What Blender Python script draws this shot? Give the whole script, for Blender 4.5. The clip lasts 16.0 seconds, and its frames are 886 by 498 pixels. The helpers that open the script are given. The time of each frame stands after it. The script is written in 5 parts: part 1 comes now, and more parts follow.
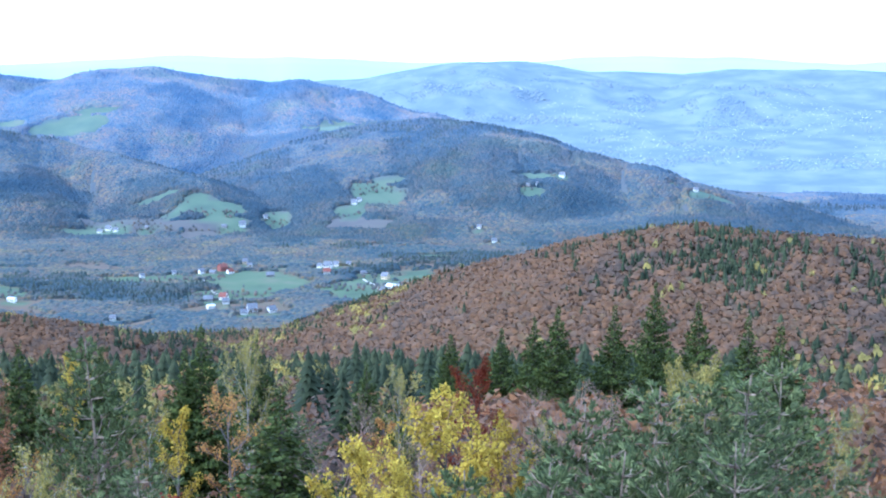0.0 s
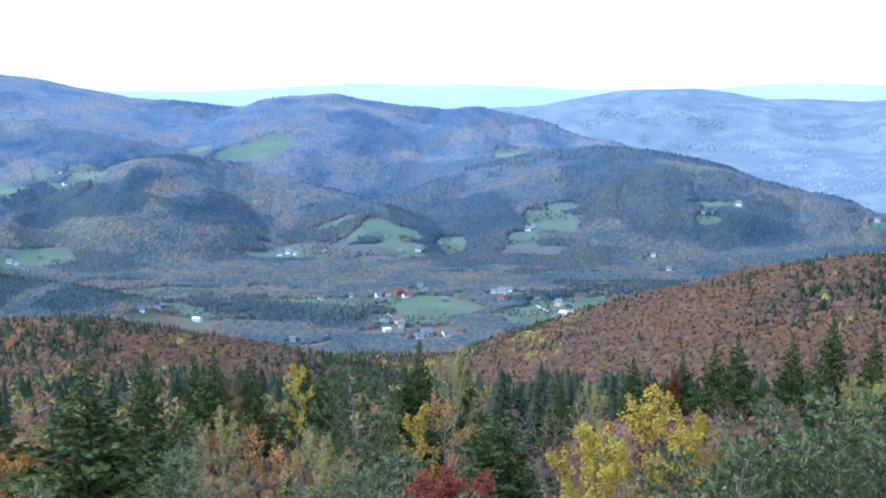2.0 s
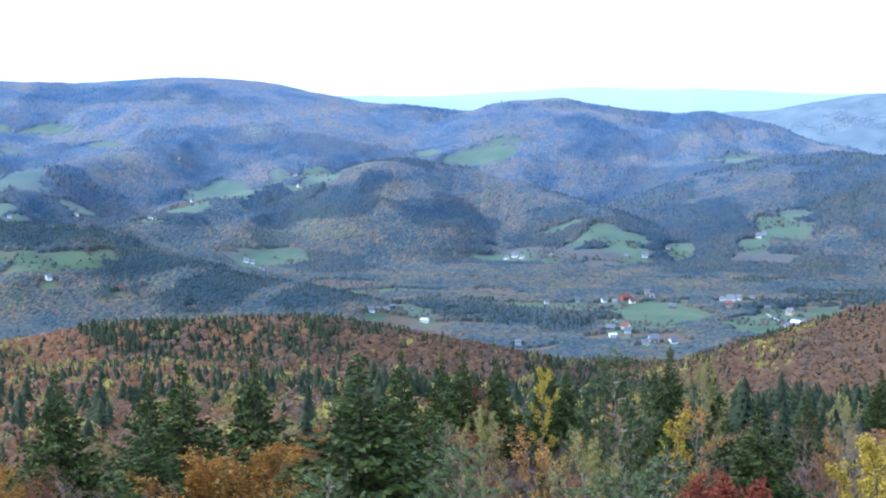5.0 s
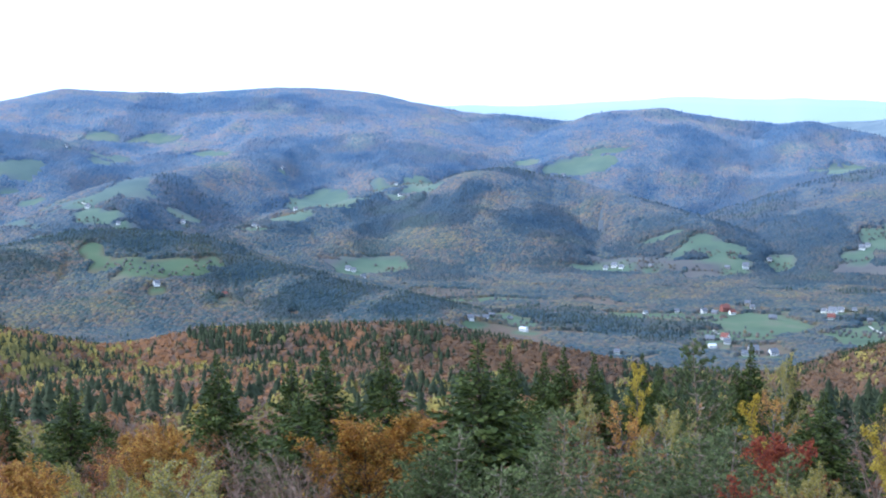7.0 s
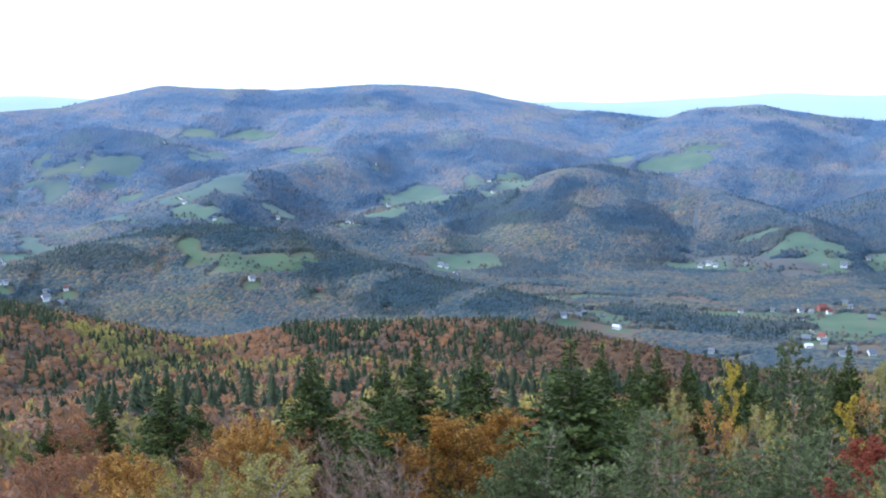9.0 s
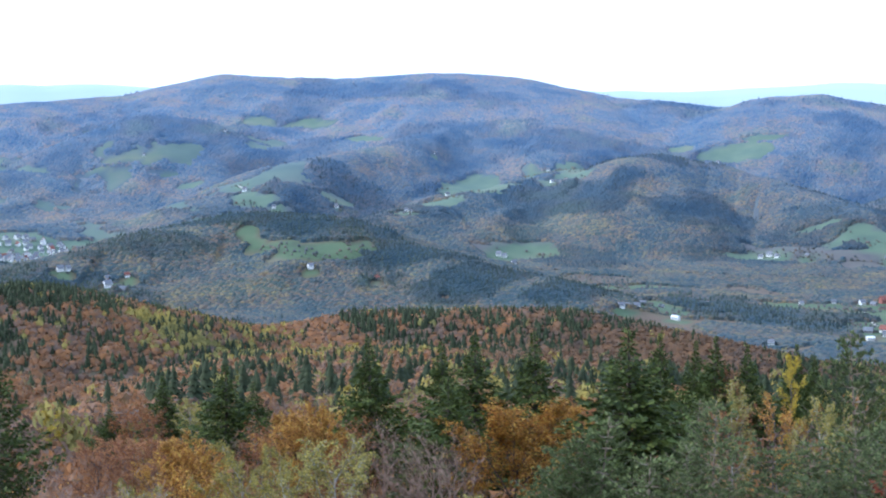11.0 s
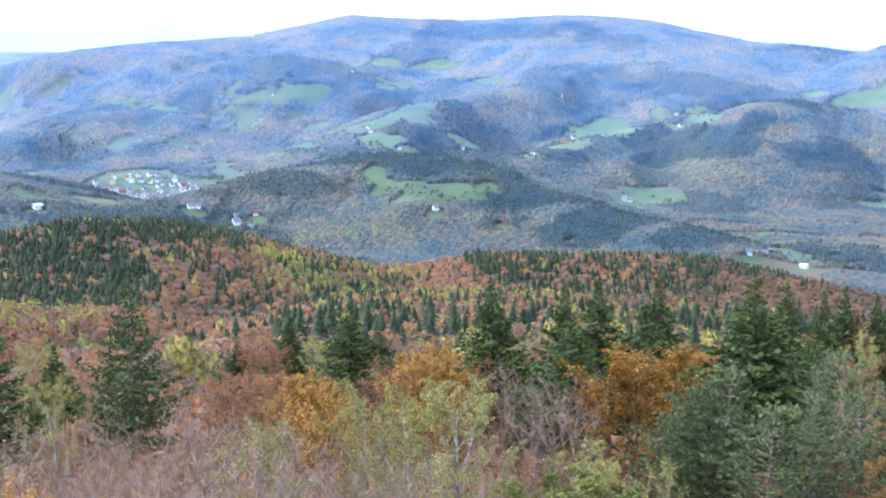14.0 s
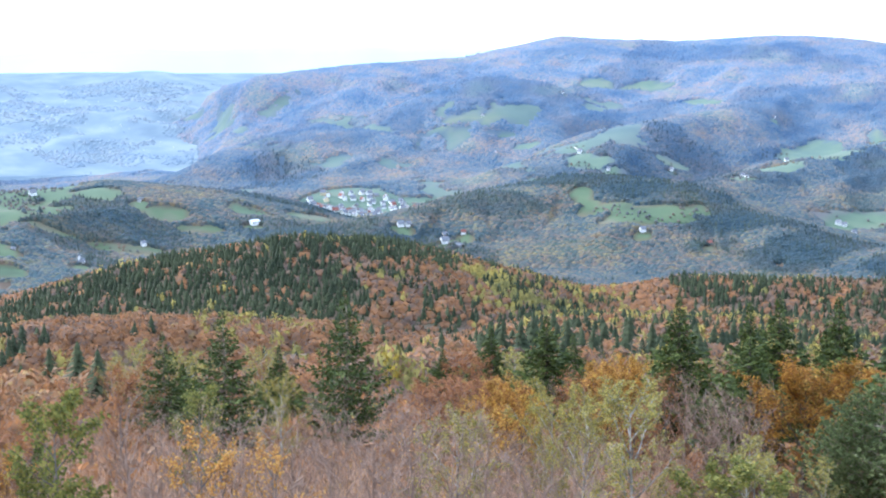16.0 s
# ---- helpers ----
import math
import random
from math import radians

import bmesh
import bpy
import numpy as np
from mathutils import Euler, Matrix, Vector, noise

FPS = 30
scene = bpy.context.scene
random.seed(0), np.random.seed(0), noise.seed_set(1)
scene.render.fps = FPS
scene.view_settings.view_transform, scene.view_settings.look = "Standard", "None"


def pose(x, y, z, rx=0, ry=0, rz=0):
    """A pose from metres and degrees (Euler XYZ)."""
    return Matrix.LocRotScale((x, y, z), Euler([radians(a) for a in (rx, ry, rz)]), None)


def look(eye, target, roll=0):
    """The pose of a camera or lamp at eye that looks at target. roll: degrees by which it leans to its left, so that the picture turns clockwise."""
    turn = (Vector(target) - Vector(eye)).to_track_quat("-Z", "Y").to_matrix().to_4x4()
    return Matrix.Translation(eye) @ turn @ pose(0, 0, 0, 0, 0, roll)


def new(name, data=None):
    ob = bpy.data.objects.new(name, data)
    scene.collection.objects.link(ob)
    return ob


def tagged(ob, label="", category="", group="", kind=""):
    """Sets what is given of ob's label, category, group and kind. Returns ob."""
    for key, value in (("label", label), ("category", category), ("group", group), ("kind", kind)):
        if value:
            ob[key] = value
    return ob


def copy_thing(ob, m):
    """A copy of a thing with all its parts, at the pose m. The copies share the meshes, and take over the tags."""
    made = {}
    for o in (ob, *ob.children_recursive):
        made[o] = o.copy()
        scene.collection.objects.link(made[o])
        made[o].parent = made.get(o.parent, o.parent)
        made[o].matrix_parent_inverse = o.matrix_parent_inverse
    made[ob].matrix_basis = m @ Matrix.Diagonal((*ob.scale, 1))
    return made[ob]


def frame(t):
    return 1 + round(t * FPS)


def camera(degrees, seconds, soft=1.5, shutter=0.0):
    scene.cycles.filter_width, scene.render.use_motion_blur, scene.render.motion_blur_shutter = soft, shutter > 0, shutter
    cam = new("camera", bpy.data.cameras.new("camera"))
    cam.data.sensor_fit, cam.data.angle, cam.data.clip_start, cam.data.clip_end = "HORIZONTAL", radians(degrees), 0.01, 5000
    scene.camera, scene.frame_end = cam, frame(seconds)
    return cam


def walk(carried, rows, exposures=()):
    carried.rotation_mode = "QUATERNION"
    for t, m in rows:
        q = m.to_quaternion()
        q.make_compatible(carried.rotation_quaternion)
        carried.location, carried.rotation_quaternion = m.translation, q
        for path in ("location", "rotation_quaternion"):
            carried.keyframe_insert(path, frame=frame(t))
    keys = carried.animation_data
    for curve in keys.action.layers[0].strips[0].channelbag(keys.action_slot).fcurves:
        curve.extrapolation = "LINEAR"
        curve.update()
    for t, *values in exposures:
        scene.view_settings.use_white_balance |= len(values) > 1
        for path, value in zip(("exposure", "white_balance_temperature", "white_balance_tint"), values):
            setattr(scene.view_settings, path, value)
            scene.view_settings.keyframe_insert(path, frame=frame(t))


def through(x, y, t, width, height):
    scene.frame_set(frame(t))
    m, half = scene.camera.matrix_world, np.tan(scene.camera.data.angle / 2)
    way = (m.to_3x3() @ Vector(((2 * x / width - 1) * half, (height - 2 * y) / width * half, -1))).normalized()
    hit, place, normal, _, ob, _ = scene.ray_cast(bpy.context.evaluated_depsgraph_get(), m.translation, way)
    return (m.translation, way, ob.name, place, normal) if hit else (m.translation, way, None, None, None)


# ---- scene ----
# ---- camera and its walk ----
EYE = 300.0  # height of the lookout above the valley floor
cam = camera(33.8, 16.0, soft=2.1)
# seconds, x, y, z from the lookout, yaw, pitch, lean
ROWS = [
    (0.0, 0.18, 32.11, -3.47, -0.18, -7.75, -0.08),
    (0.5, -0.39, 29.65, -3.04, 1.02, -7.41, -0.10),
    (1.0, -0.98, 25.72, -2.46, 2.90, -7.08, -0.08),
    (1.5, -1.40, 21.57, -2.08, 4.69, -6.83, -0.06),
    (2.0, -1.75, 18.20, -1.70, 6.62, -6.72, -0.03),
    (2.5, -2.35, 18.00, -1.66, 8.40, -6.69, 0.00),
    (3.0, -2.95, 18.20, -1.66, 10.17, -6.68, 0.03),
    (3.5, -3.45, 18.20, -1.65, 11.67, -6.67, 0.06),
    (4.0, -3.91, 18.32, -1.64, 13.08, -6.65, 0.10),
    (4.5, -4.45, 18.40, -1.68, 14.32, -6.62, 0.12),
    (7.0, -0.00, 0.00, 0.00, 19.39, -6.17, 0.12),
    (7.5, -0.00, 0.00, 0.00, 20.17, -6.16, 0.19),
    (8.0, -0.00, 0.00, 0.00, 21.12, -6.17, 0.22),
    (8.5, -0.00, 0.00, 0.00, 22.06, -6.22, 0.20),
    (9.0, -0.00, 0.00, 0.00, 23.05, -6.29, 0.18),
    (11.5, -0.00, 0.00, 0.00, 25.72, -7.02, 0.01),
    (12.0, -0.00, 0.00, 0.00, 26.11, -7.67, -0.04),
    (12.5, -0.00, 0.00, 0.00, 26.84, -8.21, -0.10),
    (13.0, -0.00, 0.00, 0.00, 27.72, -8.58, -0.06),
    (13.5, -0.00, 0.00, 0.00, 28.76, -8.83, -0.21),
    (14.0, -0.00, 0.00, 0.00, 30.34, -8.98, -0.22),
    (14.5, -0.00, 0.00, 0.00, 32.70, -9.03, -0.13),
    (15.0, -0.00, 0.00, 0.00, 35.70, -8.91, -0.05),
    (15.5, 1.63, -2.13, 0.33, 37.11, -8.62, -0.04),
    (16.0, 6.72, -8.28, 1.31, 38.52, -8.20, -0.02),
]
EXPOSURES = [(0.0, 1.4, 4600, 10), (1.5, 1.15, 4780, 10), (3.0, 1.08, 4880, 10), (4.5, 1.1, 4900, 10), (7.0, 1.02, 5150, 10), (9.0, 0.98, 5230, 10), (11.5, 0.98, 5260, 10), (12.0, 1.03, 5260, 10), (12.5, 1.2, 5260, 10), (13.0, 1.38, 5260, 10), (14.5, 1.68, 5310, 10), (15.2, 1.68, 5360, 10), (16.0, 1.6, 5460, 10)]
walk(cam, [(t, pose(x, y, EYE + z, 90 + pitch, lean, yaw)) for t, x, y, z, yaw, pitch, lean in ROWS], EXPOSURES)


# ---- world and sun ----
SUN_AZ, SUN_EL = 100.0, 28.0  # degrees to the left of north, and up
world = bpy.data.worlds.new("sky")
scene.world = world
world.use_nodes = True
wn = world.node_tree
wn.nodes.clear()
sky = wn.nodes.new("ShaderNodeTexSky")
sky.sky_type = "NISHITA"
sky.sun_disc = False
sky.sun_elevation = radians(SUN_EL)
sky.sun_rotation = radians(-SUN_AZ)
sky.air_density, sky.dust_density, sky.ozone_density = 1.0, 0.6, 1.0
bg = wn.nodes.new("ShaderNodeBackground")
bg.inputs["Strength"].default_value = 0.12
veil = wn.nodes.new("ShaderNodeBackground")  # high thin cloud that whitens the sky
veil.inputs["Color"].default_value = (0.86, 0.95, 1.1, 1)
veil.inputs["Strength"].default_value = 0.92
both = wn.nodes.new("ShaderNodeMixShader")
both.inputs[0].default_value = 0.75
wout = wn.nodes.new("ShaderNodeOutputWorld")
wn.links.new(sky.outputs[0], bg.inputs["Color"])
wn.links.new(bg.outputs[0], both.inputs[1])
wn.links.new(veil.outputs[0], both.inputs[2])
wn.links.new(both.outputs[0], wout.inputs["Surface"])
sun_data = bpy.data.lights.new("sun", "SUN")
sun_data.energy, sun_data.angle, sun_data.color = 2.1, radians(10), (1.0, 0.93, 0.82)
sun = new("sun", sun_data)
az, el = radians(SUN_AZ), radians(SUN_EL)
sun_dir = Vector((-math.sin(az) * math.cos(el), math.cos(az) * math.cos(el), math.sin(el)))
sun.matrix_world = look(sun_dir * 50 + Vector((0, 0, EYE)), (0, 0, EYE))

# ---- materials ----
def material(name, rough=0.9, spec=0.2):
    m = bpy.data.materials.new(name)
    m.use_nodes = True
    b = m.node_tree.nodes["Principled BSDF"]
    b.inputs["Roughness"].default_value = rough
    b.inputs["Specular IOR Level"].default_value = spec
    return m, m.node_tree, b


def ramp(nt, fac, stops):
    r = nt.nodes.new("ShaderNodeValToRGB")
    e = r.color_ramp.elements
    while len(e) < len(stops):
        e.new(0.5)
    for k, (p, c) in zip(e, stops):
        k.position, k.color = p, (*c, 1)
    nt.links.new(fac, r.inputs[0])
    return r.outputs[0]


def noise_tex(nt, scale, detail=3.0, coord="Object"):
    c = nt.nodes.new("ShaderNodeTexCoord")
    n = nt.nodes.new("ShaderNodeTexNoise")
    n.inputs["Scale"].default_value, n.inputs["Detail"].default_value = scale, detail
    nt.links.new(c.outputs[coord], n.inputs["Vector"])
    return n.outputs["Fac"]


def mix(nt, fac, a, b, mode="MIX"):
    m = nt.nodes.new("ShaderNodeMix")
    m.data_type, m.blend_type = "RGBA", mode
    for sock, v in ((m.inputs[0], fac), (m.inputs[6], a), (m.inputs[7], b)):
        if isinstance(v, (int, float)):
            sock.default_value = v
        elif isinstance(v, tuple):
            sock.default_value = (*v, 1)
        else:
            nt.links.new(v, sock)
    return m.outputs[2]


def bump(nt, b, height, strength, dist):
    n = nt.nodes.new("ShaderNodeBump")
    n.inputs["Strength"].default_value, n.inputs["Distance"].default_value = strength, dist
    nt.links.new(height, n.inputs["Height"])
    nt.links.new(n.outputs[0], b.inputs["Normal"])


def plain(name, colour, rough=0.8, spread=0.25, scale=3.0, spec=0.3):
    """A paint, wall or roof: colour with grain and stains."""
    m, nt, b = material(name, rough, spec)
    lo = tuple(c * (1 - spread) for c in colour)
    hi = tuple(min(1, c * (1 + spread)) for c in colour)
    col = ramp(nt, noise_tex(nt, scale), [(0.3, lo), (0.7, hi)])
    nt.links.new(col, b.inputs["Base Color"])
    return m


def leaves(name, stops, through=0.25, patch=0.03, grain=1.5, rough=0.75):
    """Foliage: a hue for each clump, patches over the wood, fine grain; light passes through."""
    m, nt, b = material(name, rough, 0.25)
    g = nt.nodes.new("ShaderNodeNewGeometry")
    col = ramp(nt, g.outputs["Random Per Island"], stops)
    dark = ramp(nt, noise_tex(nt, grain), [(0.3, (0.6, 0.6, 0.6)), (0.7, (1.3, 1.3, 1.3))])
    col = mix(nt, 0.8, col, dark, "MULTIPLY")
    nt.links.new(col, b.inputs["Base Color"])
    if through:
        tr = nt.nodes.new("ShaderNodeBsdfTranslucent")
        nt.links.new(col, tr.inputs["Color"])
        ms = nt.nodes.new("ShaderNodeMixShader")
        ms.inputs[0].default_value = through
        nt.links.new(b.outputs[0], ms.inputs[1])
        nt.links.new(tr.outputs[0], ms.inputs[2])
        nt.links.new(ms.outputs[0], nt.nodes["Material Output"].inputs["Surface"])
    return m

# ---- plan: meadows as x, y, half-length across, half-length along, bearing ----
VALLEY_MEADOWS = [(-230, 1880, 73, 102, 7), (-260, 1795, 41, 46, 8), (-101, 1839, 53, 70, 3), (-374, 1916, 56, 36, 11), (-551, 1806, 36, 68, 17), (-514, 1765, 24, 30, 16), (-105, 1813, 47, 52, 3), (-360, 1923, 31, 28, 11), (-44, 1893, 35, 26, 1), (-635, 1989, 81, 24, 18), (-224, 1887, 70, 80, 7), (-38, 1788, 36, 240, 1), (-10, 2128, 33, 12, 0)]
SLOPE_MEADOWS = [(-104, 2548, 49, 54, 2), (-91, 2604, 34, 14, 2), (-150, 2465, 22, 26, 3), (-382, 2460, 60, 46, 9), (-270, 2453, 25, 44, 6), (-344, 2420, 47, 24, 8), (-558, 2367, 47, 28, 13), (-490, 2513, 33, 12, 11), (-909, 2258, 59, 38, 22), (-907, 2116, 27, 106, 23), (185, 2601, 51, 28, -4), (333, 3741, 49, 20, -5), (-202, 3103, 67, 106, 4), (418, 2609, 14, 10, -9), (488, 2544, 27, 14, -11), (470, 2555, 20, 10, -10)]
SHELF_MEADOWS = [(-768, 3080, 71, 42, 14), (-889, 3097, 29, 26, 16), (-187, 3092, 62, 126, 3), (-1160, 2608, 69, 154, 24), (-1154, 2414, 50, 104, 26), (-1139, 2259, 29, 26, 27), (-1079, 2673, 52, 114, 22), (-997, 2725, 50, 118, 20), (-1460, 2274, 50, 30, 33), (-1528, 2332, 22, 36, 33), (-1409, 2270, 26, 10, 32), (-1881, 2464, 54, 16, 37), (-1912, 2402, 54, 10, 39), (-1796, 2462, 35, 12, 36), (-722, 3152, 52, 14, 13), (-1009, 2738, 55, 102, 20)]
HILL_MEADOWS = [(-1136, 1745, 19, 26, 33), (-1079, 1722, 33, 28, 32), (-1027, 1718, 47, 30, 31), (-984, 1727, 35, 12, 30), (-962, 1776, 17, 20, 28), (-1743, 2949, 60, 30, 31), (-1852, 2904, 40, 36, 33), (-1535, 2840, 38, 36, 28), (-1732, 2006, 77, 18, 41), (-1496, 2293, 32, 26, 33), (-1695, 2032, 41, 14, 40), (-1724, 2448, 29, 18, 35), (-1360, 2397, 32, 20, 30)]
WEST_MEADOWS = [(-1790, 1244, 54, 240, 55), (-1681, 1305, 32, 44, 52), (-1799, 1321, 41, 240, 54), (-1562, 1334, 37, 22, 49), (-1514, 1464, 38, 26, 46), (-1485, 1544, 30, 22, 44), (-1527, 1027, 33, 32, 56), (-1469, 991, 53, 20, 56), (-1500, 1221, 54, 14, 51), (-1524, 1465, 33, 26, 46), (-1492, 1548, 33, 18, 44), (-1570, 1146, 42, 12, 54), (-2904, 1922, 75, 58, 57), (-2507, 2164, 43, 44, 49), (-1502, 1344, 35, 12, 48)]
# houses as x, y, breadth and kind (w: white, g: grey, b: brick, r: red roof, y: cream, m: metal shed, h: chapel)
VALLEY_HOUSES = [(-317, 1967, 9, "w"), (-292, 1987, 13, "b"), (-278, 1960, 9, "r"), (-301, 1961, 10, "g"), (-271, 2058, 9, "y"), (-261, 2035, 8, "w"), (-221, 1931, 12, "g"), (-163, 2021, 8, "w"), (-151, 2014, 13, "w"), (-149, 1966, 11, "r"), (-141, 2031, 9, "w"), (-124, 2036, 8, "w"), (-69, 1923, 11, "y"), (-58, 1839, 15, "m"), (-44, 1846, 12, "w"), (-66, 1800, 10, "w"), (-10, 1880, 8, "w"), (-100, 1969, 9, "g")]
VALLEY_FARMS = [(-273, 1743, 13, "g"), (-257, 1757, 11, "r"), (-263, 1696, 10, "m"), (-250, 1726, 9, "w"), (-212, 1671, 13, "w"), (-217, 1638, 9, "w"), (-189, 1665, 11, "w"), (-357, 1609, 8, "w"), (-562, 1697, 9, "w"), (-558, 1711, 8, "g"), (-549, 1719, 9, "w"), (-603, 1869, 10, "g"), (-551, 1751, 10, "g"), (-500, 1721, 11, "m"), (-503, 1882, 7, "w"), (-390, 1933, 7, "w"), (-353, 1961, 7, "w"), (-536, 1781, 8, "g"), (88, 2290, 9, "w"), (66, 2355, 8, "w")]
SLOPE_FARMS = [(-947, 2214, 10, "w"), (-937, 2214, 9, "w"), (-901, 2168, 9, "w"), (-549, 2382, 9, "w"), (-536, 2389, 11, "w"), (-522, 2379, 9, "w"), (-472, 2378, 9, "g"), (-348, 2391, 10, "g"), (-321, 2407, 12, "w"), (-289, 2459, 8, "w"), (-143, 2500, 11, "w"), (-135, 2516, 9, "w"), (-796, 3038, 9, "w"), (-1087, 2796, 8, "w"), (-1219, 2592, 9, "w"), (-1155, 2284, 8, "w"), (219, 2599, 11, "w"), (155, 2543, 8, "g"), (172, 2546, 8, "w"), (449, 2561, 9, "w")]
HILL_FARMS = [(-1199, 1510, 12, "w"), (-1174, 1509, 10, "g"), (-1201, 1554, 8, "r"), (-994, 1680, 9, "w"), (-907, 1706, 8, "r"), (-1817, 2711, 8, "w"), (-1344, 2369, 9, "w"), (-1187, 2168, 8, "w"), (-1334, 2771, 7, "w"), (-1868, 2484, 7, "w"), (-1508, 2311, 9, "w"), (-1143, 2277, 7, "w"), (-1270, 1503, 10, "w"), (-1263, 1510, 9, "w"), (-1216, 1532, 9, "y"), (-1510, 2315, 9, "w"), (-1416, 2266, 8, "w"), (-995, 2579, 7, "w")]
WEST_FARMS = [(-1720, 1232, 11, "w"), (-1543, 1024, 14, "w"), (-1511, 978, 14, "w"), (-1523, 1026, 9, "w"), (-1457, 1111, 10, "h"), (-1390, 936, 8, "w"), (-1376, 945, 8, "w"), (-1610, 1336, 8, "g"), (-1467, 1418, 14, "m"), (-1502, 1247, 8, "w"), (-1609, 1331, 6, "w"), (-1514, 1053, 7, "g")]
TOWN = (-1659, 1843)
TOWN_TURN = 42
# clearings placed for the camera's view: no tree hides a house from the lookout
SIGHT_CLEARINGS = [(x * (1 - 16 / math.hypot(x, y)), y * (1 - 16 / math.hypot(x, y)), 9 + w * 0.3, 15, math.degrees(math.atan2(-x, y))) for x, y, w, _ in VALLEY_HOUSES + VALLEY_FARMS + SLOPE_FARMS + HILL_FARMS + WEST_FARMS]
MEADOWS = SIGHT_CLEARINGS + VALLEY_MEADOWS + SLOPE_MEADOWS + SHELF_MEADOWS + HILL_MEADOWS + WEST_MEADOWS
TRACKS = [[(-309, 1923), (-286, 1838), (-269, 1792)], [(-98, 1921), (-78, 1862), (-66, 1795), (-43, 1167)], [(-1539, 2339), (-1513, 2318)]]

# ---- the land: one sheet ----
def value_noise(x, y, seed=0):
    """Smooth random heights of 0 to 1 on a unit lattice."""
    xi, yi = np.floor(x).astype(np.int64), np.floor(y).astype(np.int64)
    u, v = x - xi, y - yi
    u, v = u * u * u * (u * (u * 6 - 15) + 10), v * v * v * (v * (v * 6 - 15) + 10)

    def rnd(a, b):
        n = (a * 374761393 + b * 668265263 + seed * 982451653) & 0x7FFFFFFF
        n = ((n ^ (n >> 13)) * 1274126177) & 0x7FFFFFFF
        return ((n ^ (n >> 16)) & 0xFFFF) / 65535.0

    return (rnd(xi, yi) * (1 - u) + rnd(xi + 1, yi) * u) * (1 - v) + (rnd(xi, yi + 1) * (1 - u) + rnd(xi + 1, yi + 1) * u) * v


def fbm(x, y, size, octaves=4, seed=0, ridged=False):
    out, amp, total = np.zeros_like(x), 1.0, 0.0
    for k in range(octaves):
        n = value_noise(x / size + 17.3 * k, y / size - 9.1 * k, seed + k)
        out += amp * (1 - abs(2 * n - 1) if ridged else n)
        total += amp
        amp, size = amp * 0.5, size * 0.5
    return out / total


def smooth(a, b, v):
    t = np.clip((v - a) / (b - a), 0, 1)
    return t * t * (3 - 2 * t)


